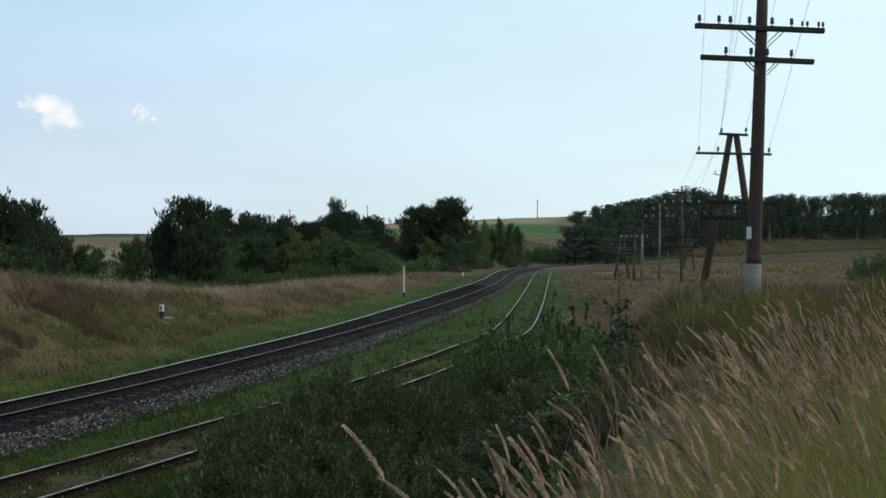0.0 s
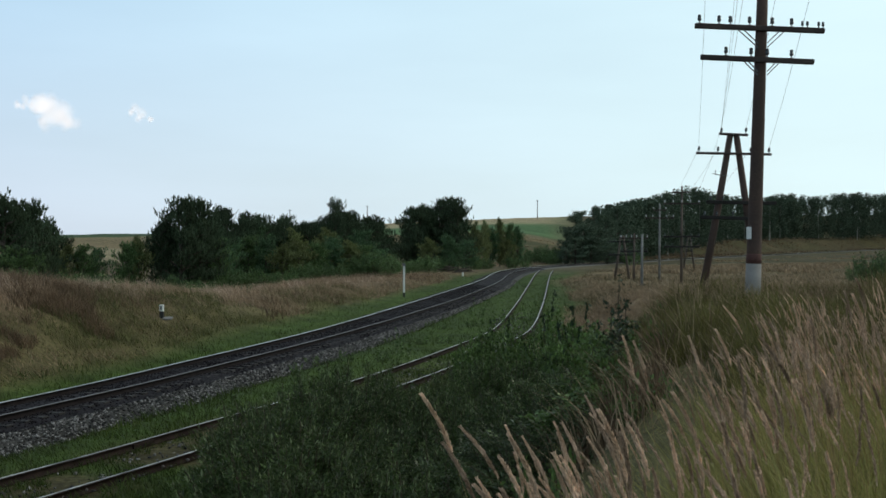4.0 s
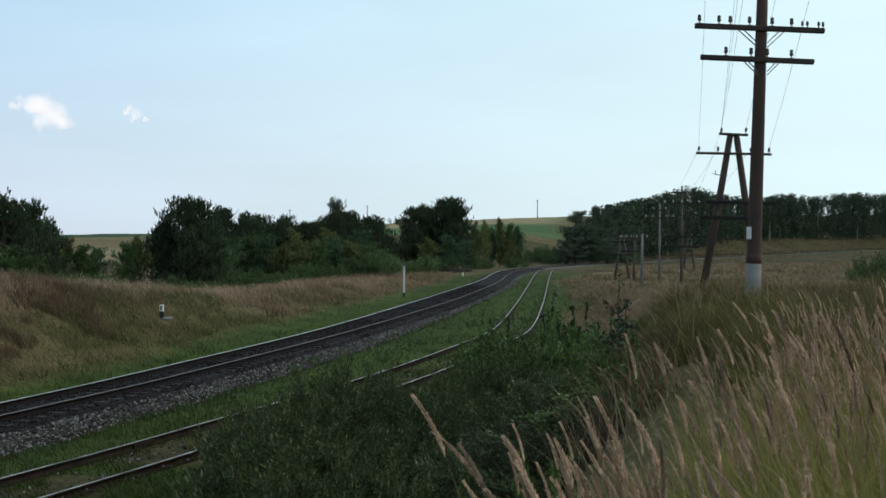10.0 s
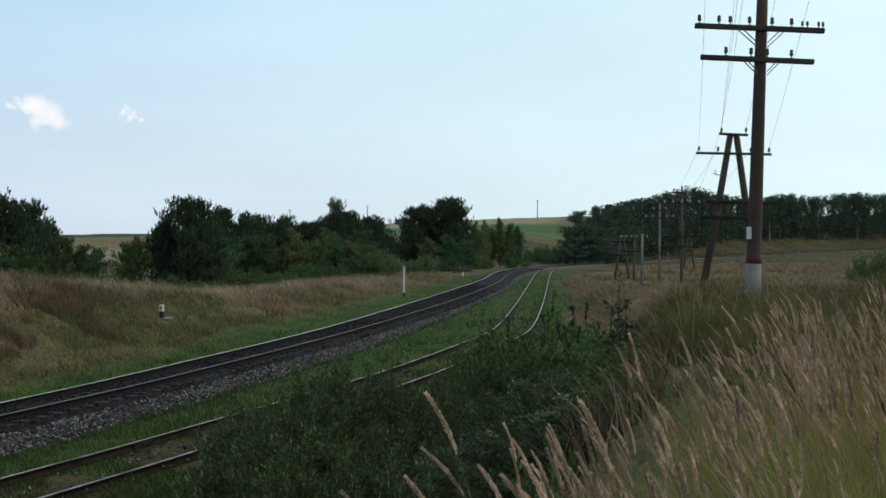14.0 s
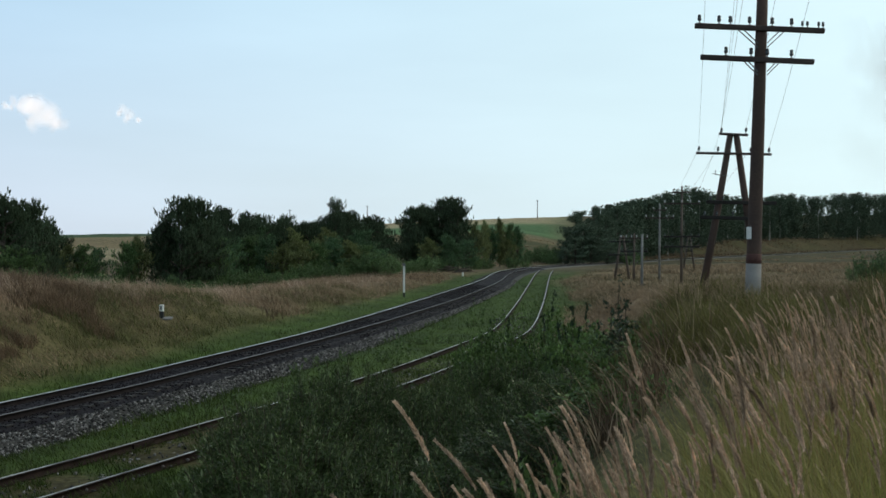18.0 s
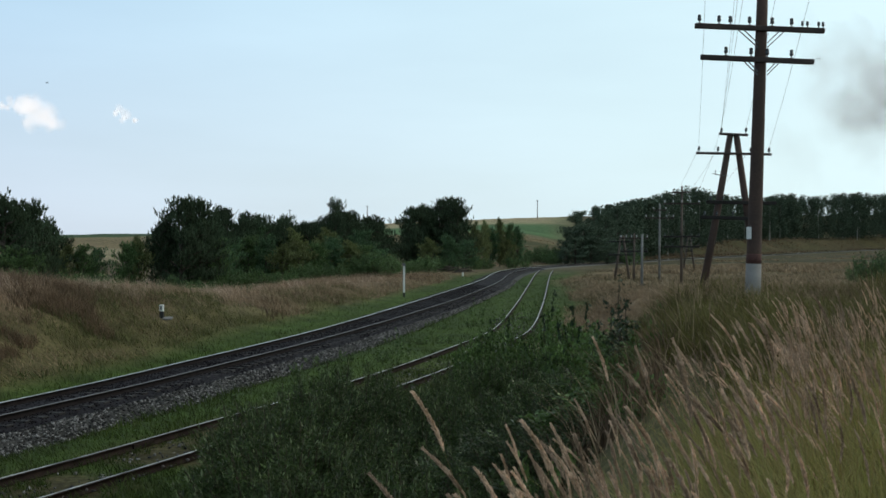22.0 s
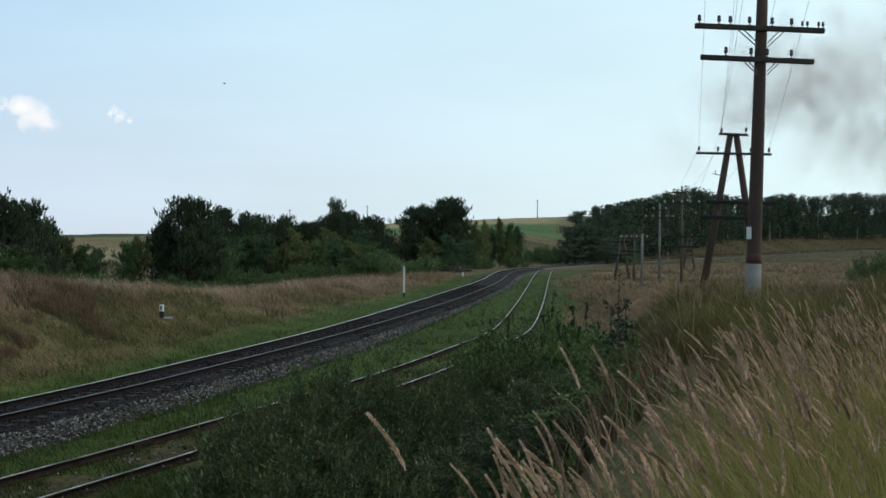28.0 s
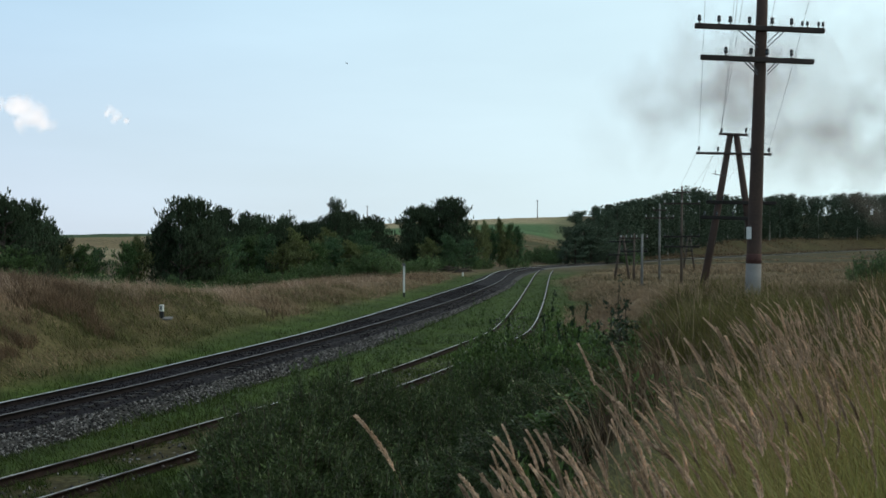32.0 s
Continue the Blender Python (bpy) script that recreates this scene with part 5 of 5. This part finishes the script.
class Pile:
    def __init__(self):
        self.v, self.f, self.n = [], [], 0

    def add(self, vf):
        v, f = vf
        self.v.append(v)
        self.f.append(f + self.n)
        self.n += len(v)

    def made(self, name, mat, parent):
        return arrays(name, np.vstack(self.v), np.vstack(self.f), mat, parent)


def reed_tuft(seed, stems, blades_n, radius, high, heads, head_n, label, head_long=0.20, name="reed_grass"):
    """A tuft: stalks, leaf blades and seed heads as three parts."""
    rng = np.random.default_rng(seed)
    p = root(name, (0, 0, 0), label, "grass", "reed grass on the near bank", "stuff")
    stalks, leaves, tops = Pile(), Pile(), Pile()
    for k in range(stems):
        r, a = radius * np.sqrt(rng.random()), rng.uniform(0, 6.283)
        h = high * rng.uniform(0.78, 1.12)
        pts = curve_points(np.array([r * np.cos(a), r * np.sin(a), -0.03]), h, rng.uniform(0.0, 0.15) * h, np.pi + rng.normal(0, 1.1))
        stalks.add(strip(pts, 0.0022, rng))
        if k < heads:
            d = pts[-1] - pts[-2]
            d /= np.linalg.norm(d)
            tops.add(seed_head(pts[-1] - d * 0.03, d, rng.uniform(0.75, 1.15) * head_long, rng.uniform(0.75, 1.15) * head_long * 0.036, head_n, rng))
    for k in range(blades_n):
        r, a = radius * np.sqrt(rng.random()), rng.uniform(0, 6.283)
        h = high * rng.uniform(0.35, 0.92)
        pts = curve_points(np.array([r * np.cos(a), r * np.sin(a), -0.03]), h, rng.uniform(0.1, 0.7) * h, np.pi + rng.normal(0, 1.1))
        leaves.add(strip(pts, rng.uniform(0.003, 0.0055), rng))
    stalks.made("stalks", "straw", p)
    leaves.made("blades", "blade", p)
    tops.made("seed_heads", "panicle", p)
    return p


SWAY = []       # things that sway: object, foot, turn, scale, softness


def stand_reeds():
    near = [reed_tuft(100 + k, 1, 5, 0.02, 1.10, 1, 560, "single tall reed grass stalk with a pale plume", 0.150) for k in range(8)]
    mid = [reed_tuft(120 + k, 17, 60, 0.18, 1.08, 8, 200, "tuft of tall reed grass with pinkish straw plumes", 0.145) for k in range(5)]
    far = [reed_tuft(140 + k, 20, 130, 0.45, 1.02, 13, 120, "broad tuft of tall reed grass with straw plumes", 0.15) for k in range(4)]
    low = [reed_tuft(160 + k, 4, 150, 0.24, 0.92, 1, 200, "yellow-green tuft of reed grass blades") for k in range(4)]
    rng = random.Random(21)
    used = set()

    def put(proto, x, y, s, turn, soft):
        z = ground_z(x, y) - 0.02
        if proto.name in used:
            ob = copy_thing(proto, pose(x, y, z))
        else:
            used.add(proto.name)
            ob = proto
        ob.scale = (s, s, s)
        SWAY.append((ob, (x, y, z), turn, soft))
    for k in range(84):
        y = 2.0 + 2.7 * rng.random() ** 0.8
        lo = bank_edge(y) + 0.33
        x = lo + (0.10 + 0.16 * y) * rng.random() ** 1.2 if k % 9 else lo + (0.46 * y - lo) * rng.random()
        put(near[k % 8], x, y, rng.uniform(0.84, 1.14), rng.uniform(-35, 35), 1.0)
    for k, (x, y, s) in enumerate(((0.14, 1.75, 1.10), (0.40, 1.62, 1.10), (0.43, 1.70, 1.12), (0.47, 1.66, 1.16), (0.52, 1.75, 1.08), (0.55, 1.62, 1.10), (0.62, 1.85, 1.10), (0.66, 2.1, 1.16))):
        put(near[k], x * 1.3, y * 1.3, s, rng.uniform(-35, 35), 1.0)
    put(near[2], 0.40, 3.2, 1.20, 10, 0.8)
    for k in range(34):
        y = 2.0 + 1.3 * rng.random()
        put(near[(k * 3) % 8], 0.10 * y + 0.16 + 0.34 * rng.random() ** 1.3 - 0.05, y, rng.uniform(0.88, 1.12), rng.uniform(-35, 35), 0.85)
    for k in range(50):
        y = 3.1 + 1.4 * rng.random()
        put(near[k % 8], (0.07 + 0.15 * rng.random()) * y, y, rng.uniform(0.84, 1.06), rng.uniform(-35, 35), 0.5)
    for k in range(24):
        y = 2.3 + 2.0 * rng.random()
        put(near[k % 8], y * rng.uniform(0.29, 0.45), y, rng.uniform(0.98, 1.2), rng.uniform(-35, 35), 0.9)
    for k in range(36):
        y = 3.9 + 2.3 * rng.random()
        lo = bank_edge(y) + 0.20 * y
        x = lo + (0.46 * y - lo) * rng.random()
        put(near[k % 8], x, y, rng.uniform(0.94, 1.16), rng.uniform(-35, 35), 0.9)
    for k in range(72):
        y = 4.8 + 4.0 * rng.random()
        lo = bank_edge(y) + 0.15 * y
        x = lo + (0.47 * y - lo) * rng.random()
        put(mid[k % 5], x, y, rng.uniform(0.78, 1.0), rng.uniform(-40, 40), 0.85)
    for k in range(84):
        y = 3.0 + 4.0 * rng.random()
        lo = bank_edge(y) + 0.10 * y
        x = lo + (0.47 * y - lo) * rng.random()
        put(low[k % 4], x, y, rng.uniform(0.8, 1.1), rng.uniform(-40, 40), 0.6)
    for k in range(18):
        y = 7.8 + 4.4 * rng.random()
        lo = bank_edge(y) + 1.5
        x = lo + (0.48 * y - lo) * rng.random()
        put(far[k % 4], x, y, rng.uniform(0.55, 0.78), rng.uniform(-40, 40), 0.4)


stand_reeds()


# ---- clouds, smoke and birds ----
def veil_material(name, colour, density, size, glow=0.0, low=0.36, high=0.72, detail=4):
    """Thin vapour: see-through, fading to the rim of each sheet and broken up by swirls; glow adds emission."""
    m = bpy.data.materials.new(name)
    m.use_nodes = True
    nt = m.node_tree
    nt.nodes.clear()
    n, l = nt.nodes.new, nt.links.new
    out, mix, clear, body = n("ShaderNodeOutputMaterial"), n("ShaderNodeMixShader"), n("ShaderNodeBsdfTransparent"), n("ShaderNodeBsdfDiffuse")
    thin = n("ShaderNodeBsdfTranslucent")
    both = n("ShaderNodeMixShader")
    body.inputs[0].default_value = thin.inputs[0].default_value = (*colour, 1)
    both.inputs[0].default_value = 0.5
    l(body.outputs[0], both.inputs[1])
    l(thin.outputs[0], both.inputs[2])
    uv, swirl, mr = n("ShaderNodeUVMap"), n("ShaderNodeTexNoise"), n("ShaderNodeMapRange")
    geo = n("ShaderNodeTexCoord")
    swirl.inputs["Scale"].default_value, swirl.inputs["Detail"].default_value = size, detail
    swirl.inputs["Distortion"].default_value = 0.6
    l(geo.outputs["Object"], swirl.inputs["Vector"])
    mr.inputs[1].default_value, mr.inputs[2].default_value = low, high
    l(swirl.outputs[0], mr.inputs[0])
    grad = n("ShaderNodeVectorMath")
    grad.operation = "LENGTH"
    l(uv.outputs[0], grad.inputs[0])
    rim = n("ShaderNodeMapRange")
    rim.interpolation_type = "SMOOTHERSTEP"
    rim.inputs[1].default_value, rim.inputs[2].default_value = 0.05, 0.98
    rim.inputs[3].default_value, rim.inputs[4].default_value = 1.0, 0.0
    l(grad.outputs["Value"], rim.inputs[0])
    mul, dens = n("ShaderNodeMath"), n("ShaderNodeMath")
    mul.operation = dens.operation = "MULTIPLY"
    l(mr.outputs[0], mul.inputs[0])
    l(rim.outputs[0], mul.inputs[1])
    l(mul.outputs[0], dens.inputs[0])
    dens.inputs[1].default_value = density
    l(dens.outputs[0], mix.inputs[0])
    l(clear.outputs[0], mix.inputs[1])
    if glow:
        em, ad = n("ShaderNodeEmission"), n("ShaderNodeAddShader")
        em.inputs[0].default_value, em.inputs[1].default_value = (1, 0.96, 0.95, 1), glow
        l(both.outputs[0], ad.inputs[0])
        l(em.outputs[0], ad.inputs[1])
        l(ad.outputs[0], mix.inputs[2])
    else:
        l(both.outputs[0], mix.inputs[2])
    l(mix.outputs[0], out.inputs[0])
    return m


def puff(name, seed, sheets, radius, mat, squash=0.7, spread=0.55):
    """A billow of several domed vapour sheets at different depths and tilts."""
    rng = random.Random(seed)
    verts, faces, uvs = [], [], []
    for s in range(sheets):
        r = radius * rng.uniform(0.45, 0.85)
        q = Euler((radians(90 + rng.uniform(-30, 30)), rng.uniform(0, 6.28), radians(rng.uniform(-35, 35)))).to_matrix()
        c = Vector((rng.gauss(0, spread), rng.gauss(0, spread), rng.gauss(0, spread * squash))) * radius
        base, rings, sides = len(verts), 6, 18
        wob = [rng.uniform(0.8, 1.2) for _ in range(sides)]
        for i in range(rings + 1):
            for k in range(sides):
                t, a = i / rings, 6.28318 * k / sides
                rr = r * t * (1 + (wob[k] - 1) * t)
                p = Vector((rr * math.cos(a), rr * math.sin(a) * squash, r * 0.35 * (1 - t * t)))
                p = (q @ p if squash == 1 else Matrix.Rotation(radians(rng.uniform(-1, 1)), 3, "X") @ (q @ p)) + c
                verts.append(p[:])
                uvs.append((t * math.cos(a), t * math.sin(a)))
        for i in range(rings):
            for k in range(sides):
                k2 = (k + 1) % sides
                faces.append((base + i * sides + k, base + i * sides + k2, base + (i + 1) * sides + k2, base + (i + 1) * sides + k))
    ob = arrays(name, verts, faces, mat)
    layer = ob.data.uv_layers.new(name="rim")
    idx = np.array(faces).ravel()
    layer.data.foreach_set("uv", np.array(uvs, np.float32)[idx].ravel())
    return ob


SMOKE_MAT = veil_material("dark_diesel_smoke", (0.36, 0.232, 0.200), 0.20, 0.10, 0.0, 0.25, 0.80)
HAZE_MAT = veil_material("thin_diesel_smoke", (0.70, 0.525, 0.48), 0.135, 0.07, 0.0, 0.20, 0.85)
# emission added to lift the clouds above the sky; vapour is no lamp
CLOUD_MAT = veil_material("white_cloud_vapour", (0.30, 0.29, 0.29), 0.44, 0.010, 0.84, 0.0, 0.66, 2)
BLOWN = []      # billows: object, time of birth, start place, drift, growth
CLOUDS = []


def build_clouds():
    """Two small clouds, each of overlapping billows about its middle."""
    for place, billows, label in (
            ((-1085.0, 3000.0, 372.0), ((14, -12, 38), (-18, 8, 35), (-8, -28, 32), (30, -36, 25), (-40, -4, 26), (-82, 10, 19), (-112, 12, 11)), "small white fair-weather cloud with a faint trailing edge"),
            ((-835.0, 3000.0, 348.0), ((-20, 12, 14), (2, -1, 17), (22, -15, 11)), "tiny slanting white wisp of cloud")):
        ob = root("cloud", place, label, "cloud", "clouds")
        for k, (u, v, r) in enumerate(billows):
            bit = puff("billow", 200 + k + len(billows), 5, r * 1.75, CLOUD_MAT, 0.8, 0.26)
            bit.parent = ob
            bit.location = (u, 6.0 * k, v)
        CLOUDS.append((ob, place))


def build_smoke():
    """Diesel smoke carried in from the right, one rigid billow after another."""
    rng = random.Random(77)
    # time, place of the billow's middle then, radius, thickness (0 thin, 1 dense), drift in metres a second
    table = [(19.0, (106.60, 260.00, 46.31), 10, 0, -3.0), (20.5, (103.96, 262.00, 45.53), 11, 0, -3.0), (21.5, (99.64, 258.00, 38.76), 11, 0, -3.2), (22.5, (99.87, 264.00, 36.08), 11, 0, -3.2), (22.5, (106.14, 264.00, 47.24), 11, 0, -3.4),
             (25.5, (101.0, 260.00, 40.0), 9, 1, -5.0), (25.5, (105.5, 258.00, 37.5), 10, 1, -5.0), (25.5, (105.34, 262.00, 45.53), 13, 0, -5.0), (28.0, (96.98, 260.00, 34.22), 9, 1, -5.2), (28.0, (103.73, 258.00, 29.63), 11, 1, -5.2),
             (30.0, (103.85, 260.00, 26.67), 11, 1, -5.4), (32.0, (104.14, 258.00, 29.63), 13, 1, -5.4), (32.0, (95.65, 262.00, 32.38), 11, 1, -5.2), (32.0, (99.11, 262.00, 25.46), 12, 0, -5.2),
             (28.0, (70.04, 262.00, 36.53), 10, 0, -5.0), (30.0, (55.23, 264.00, 37.48), 13, 0, -5.0), (32.0, (48.26, 264.00, 38.17), 13, 0, -4.8), (32.0, (66.19, 266.00, 47.57), 13, 0, -5.0), (30.0, (97.73, 262.00, 51.06), 15, 0, -5.0),
             (32.0, (85.92, 264.00, 52.82), 15, 0, -5.0), (32.0, (105.34, 262.00, 53.83), 15, 0, -5.2), (30.0, (89.38, 266.00, 25.78), 13, 0, -5.0), (32.0, (92.19, 266.00, 22.97), 13, 0, -5.2), (32.0, (76.73, 266.00, 31.40), 13, 0, -5.0), (30.0, (75.58, 262.00, 41.37), 11, 0, -5.0), (32.0, (105.78, 258.00, 21.72), 12, 1, -5.4), (32.0, (103.26, 262.00, 35.84), 12, 1, -5.4), (32.0, (108.80, 262.00, 44.14), 14, 0, -5.2), (32.0, (105.78, 258.00, 16.27), 10, 0, -5.4), (32.0, (60.11, 258.00, 38.08), 9, 1, -5.0),
             (28.0, (99.0, 268.0, 42.0), 17, 0, -5.0), (30.0, (94.0, 268.0, 40.0), 18, 0, -5.0), (32.0, (84.0, 270.0, 44.0), 18, 0, -5.0), (32.0, (102.0, 270.0, 40.0), 18, 0, -5.2), (32.0, (100.0, 268.0, 26.0), 16, 0, -5.2), (25.5, (102.0, 268.0, 40.0), 14, 0, -4.6)]
    for k, (t, place, r, thick, drift) in enumerate(table):
        ob = puff("smoke_billow", 300 + k, 7, r * (1.0 if thick else 1.2), SMOKE_MAT if thick else HAZE_MAT, 0.75, 0.42)
        tagged(ob, "drifting dark grey diesel smoke above the far wood", "smoke", "smoke billows", "stuff")
        BLOWN.append((ob, t, place, drift + rng.uniform(-0.3, 0.3), rng.uniform(0.0, 0.2)))


build_clouds()
build_smoke()


def bird(label):
    b = root("bird", (0, 0, 0), label, "bird", "birds")
    bm = bmesh.new()
    lathe(bm, [(0.01, -0.22), (0.05, -0.12), (0.075, 0.02), (0.06, 0.14), (0.045, 0.2), (0.012, 0.27)], 8, pose(0, 0, 0, 0, 90, 0))
    part("body", bm, "bird", b, smooth=True)
    for s in (-1, 1):
        bm = bmesh.new()
        pts = [(0.10, 0.03 * s, 0.0), (-0.10, 0.03 * s, 0.0), (-0.13, 0.30 * s, 0.10), (-0.16, 0.52 * s, 0.05), (-0.02, 0.42 * s, 0.08), (0.09, 0.26 * s, 0.10)]
        top = [bm.verts.new((x, y, z + 0.008)) for x, y, z in pts]
        low = [bm.verts.new((x, y, z - 0.008)) for x, y, z in pts]
        bm.faces.new(top)
        bm.faces.new(low[::-1])
        for i in range(6):
            j = (i + 1) % 6
            bm.faces.new((top[i], low[i], low[j], top[j]))
        part("wing", bm, "bird", b)
    bm = bmesh.new()
    box(bm, (0.18, 0.09, 0.012), (-0.27, 0, 0))
    part("tail", bm, "bird", b)
    return b


BIRDS = [bird("small dark bird gliding across the sky") for _ in range(2)]


# ---- what moves ----
GUST = ([0, 1, 2, 3, 4.5, 6, 7.5, 9, 10.5, 12, 13, 14, 15.5, 17, 18, 19, 20, 21, 22, 23, 24, 25, 26.5, 28, 29, 30, 31, 32],
        [1.0, 0.9, 0.8, 0.35, 0.3, 0.18, 0.2, 0.22, 0.3, 0.3, 0.3, 0.45, 0.5, 0.45, 0.4, 0.45, 0.5, 0.45, 0.55, 0.75, 1.0, 0.95, 0.85, 0.9, 0.85, 0.7, 0.6, 0.75])


def motions():
    rng = random.Random(99)
    for ob, (x, y, z), turn, soft in SWAY:
        ph, sp, own = rng.uniform(0, 6.28), rng.uniform(1.6, 2.6), rng.uniform(1.15, 1.75) if rng.random() < 0.3 else rng.uniform(0.35, 1.0)
        lean, nod = rng.gauss(0, 7.0), rng.gauss(0, 7.0)
        rows = []
        for k in range(55):
            t = min(32.0, k * 0.6)
            g = float(np.interp(t - 0.12 * x, *GUST))
            a = soft * own * (27 * g - 1 + (2.5 + 4 * g) * math.sin(sp * t + ph - 0.5 * x)) + lean
            b = soft * 3.0 * math.sin(0.8 * sp * t + 2 * ph) + nod
            rows.append((t, Matrix.Translation((x, y, z)) @ Matrix.Rotation(radians(-a), 4, "Y") @ Matrix.Rotation(radians(b), 4, "X") @ Matrix.Rotation(radians(turn), 4, "Z")))
        walk(ob, rows)
    for ob, (x, y, z) in CLOUDS:
        walk(ob, [(0, pose(x + 0.0, y, z)), (32, pose(x - 78.0, y, z - 5))])
    for ob, t0, (x, y, z), vx, vz in BLOWN:
        walk(ob, [(t, pose(x + vx * (t - t0), y, z + vz * (t - t0), 0, 0.8 * (t - t0), 0)) for t in (0, 8, 16, 24, 32)])
    a, b = BIRDS
    walk(a, [(0, pose(*(-186.40, 200.00, 32.53))), (20.5, pose(*(-82.42, 200.00, 32.32))), (21.5, pose(*(-76.50, 200.00, 32.95), 6, 0, 0)), (23.0, pose(*(-69.11, 200.00, 32.21), 8, 0, 2)), (24.0, pose(*(-63.93, 200.00, 31.79), -8, 0, 0)), (25.0, pose(*(-58.22, 200.00, 31.68), 6, 0, -2)),
             (28.0, pose(*(-40.79, 200.00, 32.64), -6, 0, -2)), (29.0, pose(*(-34.98, 200.00, 34.01), 5, 0, 0)), (30.0, pose(*(-28.42, 200.00, 34.96), -5, 0, 0)), (32.0, pose(*(-17.96, 200.00, 36.44), 4, 0, 0))])
    walk(b, [(0, pose(*(201.23, 180.00, 38.24), 0, 0, 180)), (18.5, pose(*(76.65, 180.00, 35.95), 0, 0, 180)), (20.0, pose(*(64.57, 180.00, 34.91), 0, 0, 170)), (21.0, pose(*(60.96, 180.00, 33.96), 0, 0, 95)), (22.0, pose(*(63.15, 180.00, 33.96), 0, 0, 20)), (23.0, pose(*(65.24, 180.00, 34.72), 10, 0, 0)),
             (24.0, pose(*(66.38, 180.00, 35.57), -8, 0, 0)), (25.0, pose(*(67.43, 180.00, 36.14), -5, 0, 0)), (27.5, pose(*(72.85, 180.00, 37.19))), (32.0, pose(*(85.21, 180.00, 39.19)))])


build_sleepers()
motions()
